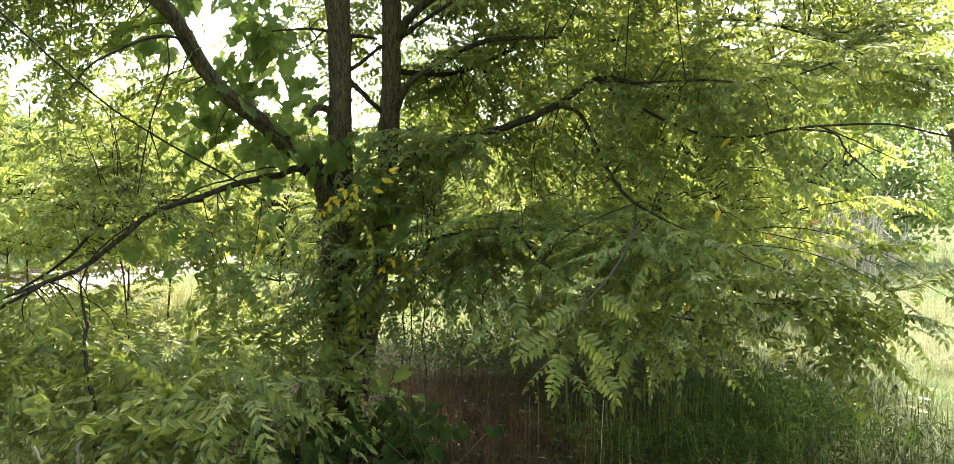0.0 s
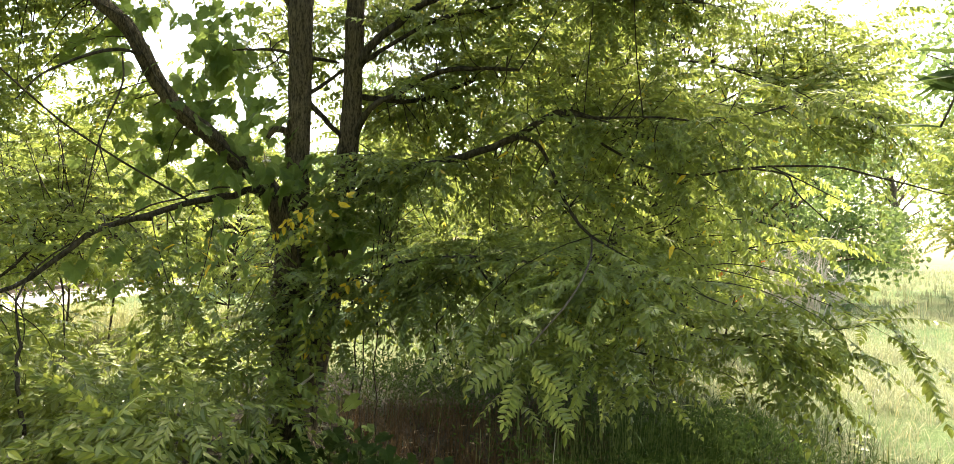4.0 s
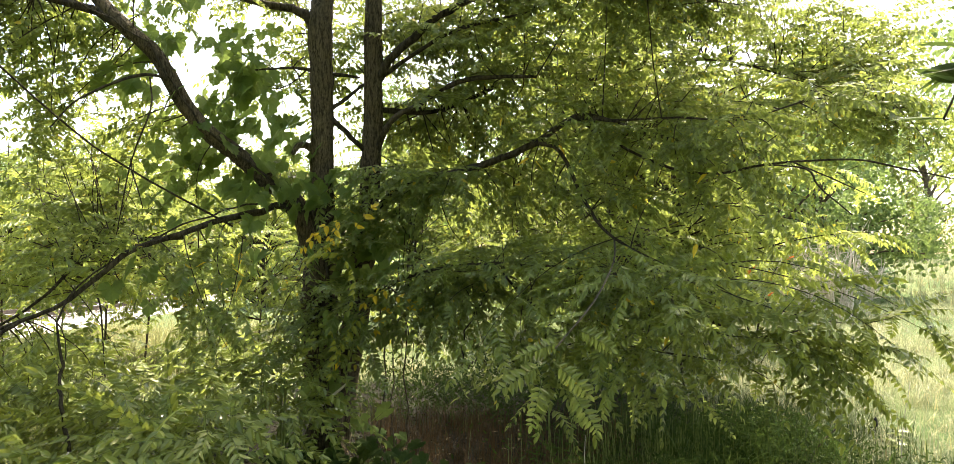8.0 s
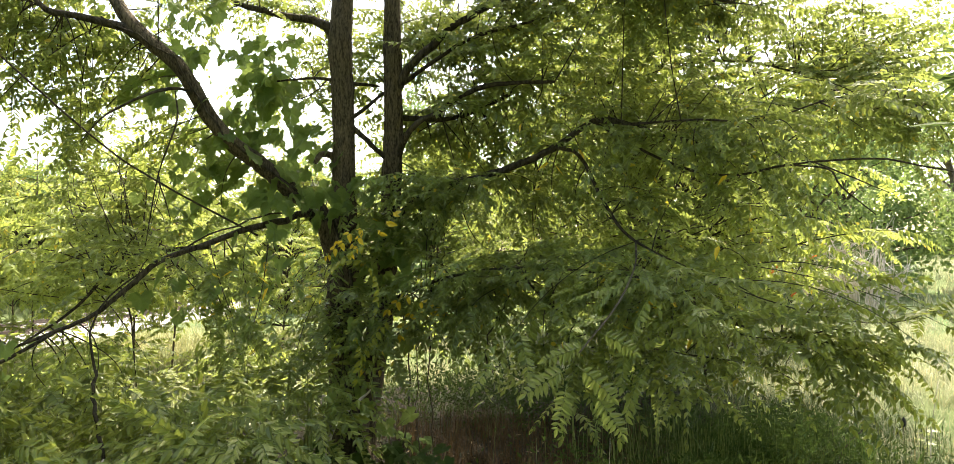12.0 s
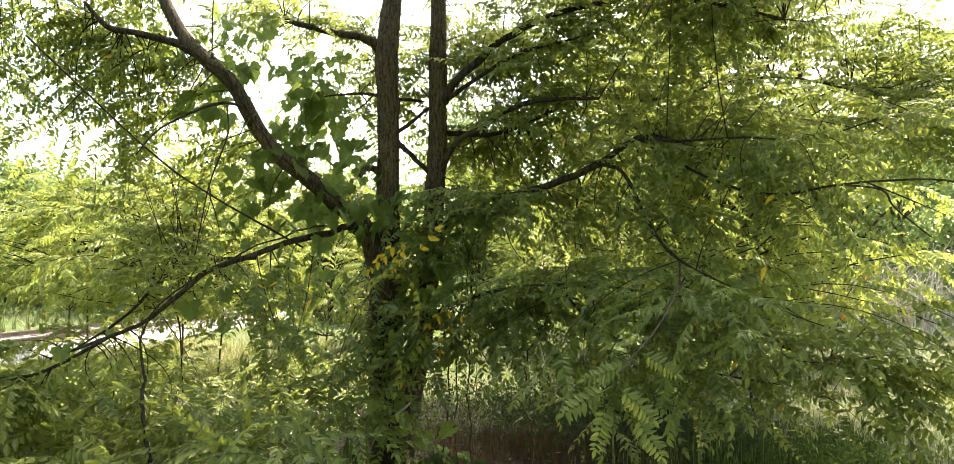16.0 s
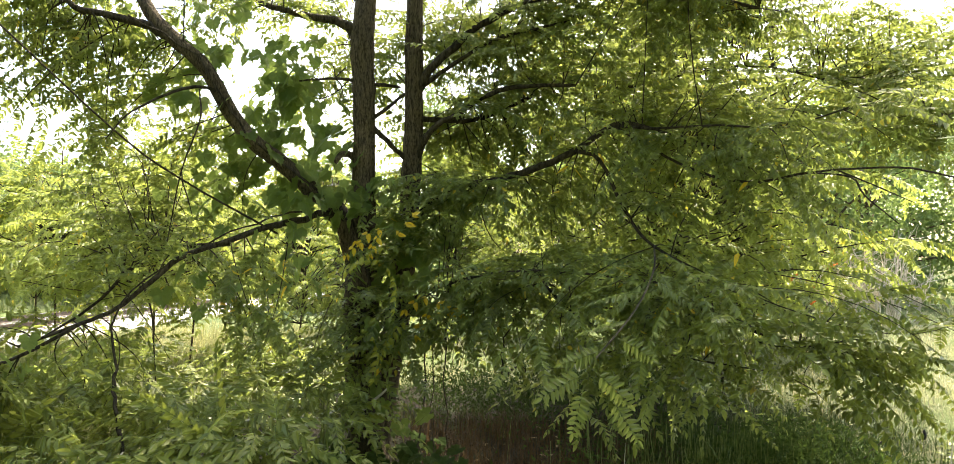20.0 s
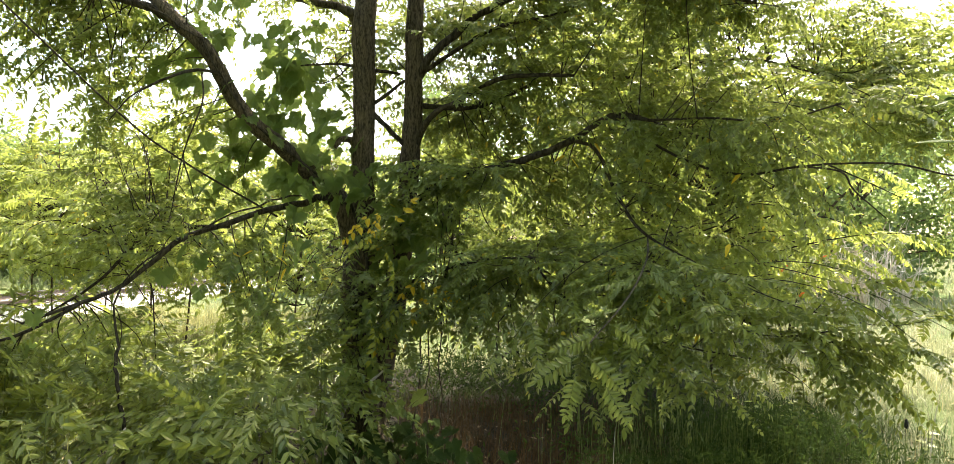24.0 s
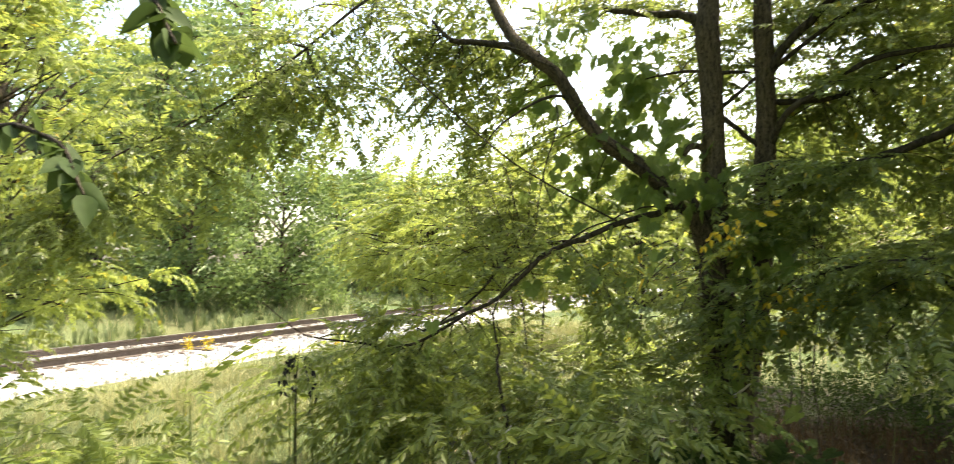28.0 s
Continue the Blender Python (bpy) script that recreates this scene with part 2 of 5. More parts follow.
# ---- mesh helpers ----
def mesh_of(name, V, Q, mats, mi=None, smooth=False):
    """A mesh from arrays of points and quads."""
    V, Q = np.asarray(V, np.float32), np.asarray(Q, np.int32)
    me = bpy.data.meshes.new(name)
    me.vertices.add(len(V))
    me.vertices.foreach_set("co", V.ravel())
    me.loops.add(Q.size)
    me.loops.foreach_set("vertex_index", Q.ravel())
    me.polygons.add(len(Q))
    me.polygons.foreach_set("loop_start", np.arange(0, Q.size, 4, dtype=np.int32))
    if mi is not None:
        me.polygons.foreach_set("material_index", np.asarray(mi, np.int32))
    me.polygons.foreach_set("use_smooth", np.full(len(Q), smooth))
    for m in mats:
        me.materials.append(m)
    me.update()
    me.validate()
    return me


def part(name, me, parent=None, label="", m=None):
    ob = new(name, me)
    ob.parent = parent
    if m is not None:
        ob.matrix_basis = m
    if label:
        ob["label"] = label
    return ob


def thing(name, at, label, category, group="", kind=""):
    ob = new(name)
    ob.empty_display_size = 0.1
    ob.location = at
    return tagged(ob, label, category, group, kind)


def joined(pieces):
    """Pieces (V, Q, mi) as one."""
    n, Vs, Qs, Ms = 0, [], [], []
    for V, Q, mi in pieces:
        Vs.append(V), Qs.append(Q + n), Ms.append(mi)
        n += len(V)
    return np.concatenate(Vs), np.concatenate(Qs), np.concatenate(Ms)


def smooth_line(pts, steps=5):
    """Catmull-Rom through the points (rows may carry a radius as well)."""
    P = np.asarray(pts, float)
    P = np.vstack([2 * P[0] - P[1], P, 2 * P[-1] - P[-2]])
    out = []
    for i in range(1, len(P) - 2):
        for s in np.arange(steps) / steps:
            a, b, c, d = P[i - 1 : i + 3]
            out.append(0.5 * (2 * b + (c - a) * s + (2 * a - 5 * b + 4 * c - d) * s**2 + (3 * b - a - 3 * c + d) * s**3))
    out.append(P[-2])
    return np.array(out)


def tube(pts, rad, sides=6, mat=0, rough=0.0):
    """A tapered tube along a line; rough: how uneven its skin is."""
    P, r = np.asarray(pts, float), np.broadcast_to(np.asarray(rad, float), (len(pts),))
    T = np.gradient(P, axis=0)
    T /= np.linalg.norm(T, axis=1)[:, None] + 1e-9
    up = np.array([0.31, 0.95, 0.05])
    A = np.cross(T, up)
    A /= np.linalg.norm(A, axis=1)[:, None] + 1e-9
    B = np.cross(T, A)
    ang = np.arange(sides) * 2 * np.pi / sides
    ring = np.cos(ang)[None, :, None] * A[:, None] + np.sin(ang)[None, :, None] * B[:, None]
    rr = r[:, None] * (1 + rough * rng.normal(size=(len(P), sides))) if rough else np.repeat(r[:, None], sides, 1)
    V = (P[:, None] + ring * rr[:, :, None]).reshape(-1, 3)
    i = np.arange(len(P) - 1)[:, None] * sides
    j = np.arange(sides)[None]
    k = (j + 1) % sides
    Q = np.stack([i + j, i + k, i + sides + k, i + sides + j], -1).reshape(-1, 4)
    if sides == 4 or sides == 6:
        e = (len(P) - 1) * sides
        caps = [[e, e + 1, e + 2, e + 3]] + ([[e, e + 3, e + 4, e + 5]] if sides == 6 else [])
        Q = np.vstack([Q, caps])
    return V, Q, np.full(len(Q), mat)


LEAF_FACES = {0: ([0, 3, 2, 1],), 1: ([0, 3, 2, 1], [0, 5, 4, 3]), 2: ([0, 5, 4, 3], [0, 3, 2, 1], [0, 7, 6, 5], [0, 9, 8, 7])}


def leaflets(base, along, side, length, width, fold=0.36, curl=0.14, fine=1):
    """Lance-shaped leaflets, each of two halves that meet in a fold; arrays of one row a leaflet."""
    n = len(base)
    along = along / np.linalg.norm(along, axis=1)[:, None]
    up = np.cross(along, side)
    up /= np.linalg.norm(up, axis=1)[:, None] + 1e-9
    side = np.cross(up, along)
    L, W = np.broadcast_to(length, n)[:, None], np.broadcast_to(width, n)[:, None] * 0.5
    tip = base + along * L - up * L * curl
    rows = [base]
    edge = {0: ((0.42, 1.0, 0.25),), 1: ((0.2, 0.98, 0.05), (0.6, 0.76, 0.4)), 2: ((0.07, 0.6, 0.0), (0.25, 1.0, 0.1), (0.55, 0.88, 0.36), (0.82, 0.42, 0.7))}[fine]
    for at, wide, drop in edge:
        rows.append(base + along * L * at + side * W * wide + up * (W * fold * wide - L * curl * drop))
    rows.append(tip)
    for at, wide, drop in edge[::-1]:
        rows.append(base + along * L * at - side * W * wide + up * (W * fold * wide - L * curl * drop))
    V = np.stack(rows, 1)
    q = np.arange(n)[:, None] * V.shape[1]
    Q = np.concatenate([q + f for f in LEAF_FACES[fine]])
    return V.reshape(-1, 3), Q


def frond(L=0.38, pairs=7, leaf=0.08, width=0.028, arch=0.25, hang=0.35, stem=True, seed=0, fine=1, wild=1.0):
    """A feathered leaf along +x from the origin, +z its upper face: opposite leaflets on a bending midrib."""
    g = np.random.default_rng(seed)
    s = np.linspace(0, 1, 7)
    bend = g.normal(0, 0.06)
    rib = np.stack([L * s * (1 - 0.12 * arch * s), L * bend * s**2, L * (0.12 * s - arch * s**2)], 1)
    at = np.linspace(0.2, 0.97, pairs)
    P = np.stack([np.interp(at, s, rib[:, c]) for c in range(3)], 1)
    T = np.stack([np.interp(at, s, np.gradient(rib[:, c], s)) for c in range(3)], 1)
    T /= np.linalg.norm(T, axis=1)[:, None]
    bases, ways, sides, lens = [], [], [], []
    size = np.sin(np.pi * (0.18 + 0.66 * at)) ** 0.7
    for sg in (1, -1):
        out = np.cross(np.array([[0, 0, 1.0]]), T) * sg
        jit = g.normal(0, 0.15 * wild, (pairs, 3))
        way = out * (0.9 + 0.05 * jit) + T * 0.42 + np.array([0, 0, -hang]) * (0.7 + 0.6 * g.random((pairs, 1))) + jit
        bases.append(P + T * g.normal(0, 0.006, (pairs, 1)))
        ways.append(way)
        sides.append(T + g.normal(0, 0.2 * wild, (pairs, 3)))
        lens.append(leaf * size * (0.88 + 0.24 * g.random(pairs)))
    bases.append(rib[-1:]), ways.append(T[-1:] + [[0, 0, -hang * 0.6]]), sides.append(np.array([[0.0, 1.0, 0.1]])), lens.append(np.array([leaf * 0.9]))
    ln = np.concatenate(lens)
    V, Q = leaflets(np.concatenate(bases), np.concatenate(ways), np.concatenate(sides), ln, ln * width / leaf, fine=fine)
    if not stem:
        return V, Q, np.zeros(len(Q), int)
    return joined([(V, Q, np.zeros(len(Q), int)), tube(rib, 0.0022 * (1.15 - 0.7 * s), 3, 1)])


def placed(variants, which, M):
    """All copies of the variants at the matrices M, as one set of arrays."""
    out = []
    for k, (V, Q, mi) in enumerate(variants):
        m = M[which == k]
        if not len(m):
            continue
        W = np.einsum("nij,vj->nvi", m[:, :3, :3], V) + m[:, None, :3, 3]
        q = Q[None] + (np.arange(len(m)) * len(V))[:, None, None]
        out.append((W.reshape(-1, 3), q.reshape(-1, 4), np.tile(mi, len(m))))
    return joined(out)


def frames_at(P, X, size):
    """Matrices at P whose x axes run along X, as level as can be."""
    X = X / (np.linalg.norm(X, axis=1)[:, None] + 1e-9)
    Y = np.cross(np.array([[0, 0, 1.0]]), X) + rng.normal(0, 0.36, X.shape)
    Y -= X * (X * Y).sum(1)[:, None]
    Y /= np.linalg.norm(Y, axis=1)[:, None] + 1e-9
    Z = np.cross(X, Y)
    M = np.zeros((len(P), 4, 4))
    s = np.broadcast_to(size, len(P))[:, None]
    M[:, :3, 0], M[:, :3, 1], M[:, :3, 2], M[:, :3, 3], M[:, 3, 3] = X * s, Y * s, Z * s, P, 1
    return M


def spray(start, end, n, spread=1.0, droop=0.12):
    """A thin shoot from a limb to a place, and the places of the fronds along its outer part."""
    a, b = np.asarray(start, float), np.asarray(end, float)
    d = np.linalg.norm(b - a)
    mid = (a + b) / 2 + rng.normal(0, 0.17, 3) * d + [0, 0, droop * d]
    s = np.linspace(0, 1, 8)[:, None]
    line = (1 - s) ** 2 * a + 2 * s * (1 - s) * mid + s**2 * b
    lead = min(0.92, 0.95 / max(d, 0.3))
    t = 1 - lead * (np.arange(n) + rng.random(n) * 0.5) / n
    P = np.stack([np.interp(t, s[:, 0], line[:, c]) for c in range(3)], 1)
    T = np.stack([np.interp(t, s[:, 0], np.gradient(line[:, c])) for c in range(3)], 1)
    T /= np.linalg.norm(T, axis=1)[:, None] + 1e-9
    out = np.cross(T, [0, 0, 1.0]) * np.where(np.arange(n) % 2, 1, -1)[:, None]
    X = T * 0.65 + out * spread + rng.normal(0, 0.3, (n, 3)) + [0, 0, -0.04]
    X[0] = T[0] + rng.normal(0, 0.1, 3)
    return line, P, X


def frond_pieces(mats, *shape):
    """A frond as a midrib mesh and one mesh a leaflet."""
    V, Q, mi = frond(*shape, fine=2, wild=0.5)
    n = int((mi == 0).sum()) // 4
    rib = mesh_of("midrib", V[10 * n:], Q[4 * n:] - 10 * n, [mats[1]])
    one = np.array(LEAF_FACES[2])
    return rib, [mesh_of("leaflet", V[10 * k:10 * k + 10], one, [mats[0]]) for k in range(n)]


def hang_frond(name, pieces, parent, label, m):
    rib = part(name, pieces[0], parent, label, m)
    for me in pieces[1]:
        part("leaflet", me, rib)


WALNUT = [frond(0.31 + 0.035 * k, 8 + k % 3, 0.058, 0.028, 0.08 + 0.1 * k, 0.18 + 0.12 * k, True, 10 + k) for k in range(5)]
WALNUT_NEAR = [frond(0.31 + 0.035 * k, 8 + k % 3, 0.058, 0.028, 0.08 + 0.1 * k, 0.18 + 0.12 * k, True, 10 + k, 2) for k in range(5)]
LIGHT = [frond(0.42, 9, 0.09, 0.039, 0.3 + 0.15 * k, 0.6, False, 30 + k) for k in range(3)]


# ---- ground ----
def ground_height(x, y):
    x, y = np.asarray(x, float), np.asarray(y, float)
    def step(a, b, v):
        t = np.clip((v - a) / (b - a), 0, 1)
        return t * t * (3 - 2 * t)
    z = 0.03 * np.sin(x * 1.7 + 0.6 * y) + 0.025 * np.sin(y * 2.1 - x * 0.7)
    z = z * (1 - step(-7.0, -9.0, x)) - 0.22 * step(-7.0, -9.5, x) + 0.75 * step(-16.0, -21.0, x)
    return z + 0.028 * np.clip(y - 7, 0, 38) * step(1.5, 6.0, x)


def build_ground():
    g = np.concatenate([-np.geomspace(2500, 31, 18), np.linspace(-30, 30, 151), np.geomspace(31, 2500, 18)])
    X, Y = np.meshgrid(g, g + 8)
    Z = ground_height(X, Y)
    V = np.stack([X, Y, Z], -1).reshape(-1, 3)
    n = len(g)
    i = (np.arange(n - 1)[:, None] * n + np.arange(n - 1)[None])
    Q = np.stack([i, i + 1, i + n + 1, i + n], -1).reshape(-1, 4)
    return tagged(new("ground", mesh_of("ground", V, Q, [M_GROUND], smooth=True)), "uneven meadow ground with litter and painted shade under the tree", "ground", kind="structure")


build_ground()

# ---- railway ----
TRACK = Matrix.Translation((-13.18, 6.43, 0)) @ Matrix.Rotation(radians(-2.85), 4, "Z")


def build_ballast():
    s = np.linspace(-40, 70, 221)
    prof = [(-2.6, -0.34), (-1.75, -0.09), (-0.6, -0.06), (0, -0.065), (0.6, -0.06), (1.75, -0.09), (2.5, -0.25), (3.1, -0.36)]
    P = np.array(prof)
    V = np.stack([np.repeat(P[None, :, 0], len(s), 0) + rng.normal(0, 0.03, (len(s), len(P))), np.repeat(s[:, None], len(P), 1),
                  np.repeat(P[None, :, 1], len(s), 0) + rng.normal(0, 0.012, (len(s), len(P)))], -1).reshape(-1, 3)
    n = len(P)
    i = np.arange(len(s) - 1)[:, None] * n + np.arange(n - 1)[None]
    Q = np.stack([i, i + 1, i + n + 1, i + n], -1).reshape(-1, 4)
    ob = tagged(new("ballast_bed", mesh_of("ballast_bed", V, Q, [M_STONE])), "pale crushed stone bed under the railway track", "ballast", kind="structure")
    ob.matrix_world = TRACK
    # loose stones
    k = 9000
    c = np.stack([rng.uniform(-1.9, 2.9, k), rng.uniform(-14, 34, k), np.zeros(k)], 1)
    c[:, 2] = np.interp(c[:, 0], P[:, 0], P[:, 1]) + 0.012
    cube = np.array([[x, y, z] for x in (-1, 1) for y in (-1, 1) for z in (-1, 1)], float)
    W = (c[:, None] + cube[None] * rng.uniform(0.014, 0.034, (k, 1, 1)) * rng.uniform(0.6, 1.2, (k, 8, 3)))
    f = np.array([[0, 1, 3, 2], [4, 6, 7, 5], [0, 4, 5, 1], [2, 3, 7, 6], [1, 5, 7, 3], [0, 2, 6, 4]])
    Q = (f[None] + (np.arange(k) * 8)[:, None, None]).reshape(-1, 4)
    ob = tagged(new("ballast_stones", mesh_of("ballast_stones", W.reshape(-1, 3), Q, [M_STONE])), "loose pale crushed stones beside the rails", "gravel", kind="stuff")
    ob.matrix_world = TRACK


def build_track():
    tr = thing("railway_track", TRACK.translation, "single railway track with rusty rails on timber sleepers", "railway track")
    tr.matrix_world = TRACK
    prof = np.array([(-0.07, -0.06), (0.07, -0.06), (0.07, -0.045), (0.012, -0.03), (0.012, 0.06), (0.036, 0.07), (0.036, 0.098), (-0.036, 0.098), (-0.036, 0.07), (-0.012, 0.06), (-0.012, -0.03), (-0.07, -0.045)])
    s = np.linspace(-40, 70, 45)
    n = len(prof)
    V = np.stack([np.tile(prof[:, 0], (len(s), 1)), np.repeat(s[:, None], n, 1), np.tile(prof[:, 1], (len(s), 1))], -1).reshape(-1, 3)
    i = np.arange(len(s) - 1)[:, None] * n + np.arange(n)[None]
    j = np.arange(len(s) - 1)[:, None] * n + (np.arange(n)[None] + 1) % n
    Q = np.stack([i, j, j + n, i + n], -1).reshape(-1, 4)
    mi = np.tile((np.arange(n) == 6).astype(int), len(s) - 1)
    rail = mesh_of("rail", V, Q, [M_STEEL, M_SHINE], mi)
    for x in (-0.7525, 0.7525):
        part("rail", rail, tr, "rusty steel rail with a worn bright top", Matrix.Translation((x, 0, 0)))
    bm = bmesh.new()
    bmesh.ops.create_cube(bm, size=1, matrix=Matrix.Diagonal((2.6, 0.23, 0.16, 1)))
    bmesh.ops.bevel(bm, geom=bm.edges[:], offset=0.012, segments=1, affect="EDGES")
    sl = bpy.data.meshes.new("sleeper")
    bm.to_mesh(sl)
    bm.free()
    sl.materials.append(M_TIMBER)
    for k in range(150):
        part("sleeper", sl, tr, "", Matrix.Translation((rng.normal(0, 0.02), -25 + 0.56 * k, -0.135 + rng.normal(0, 0.004))) @ Matrix.Rotation(rng.normal(0, 0.01), 4, "Z"))


build_ballast()
build_track()


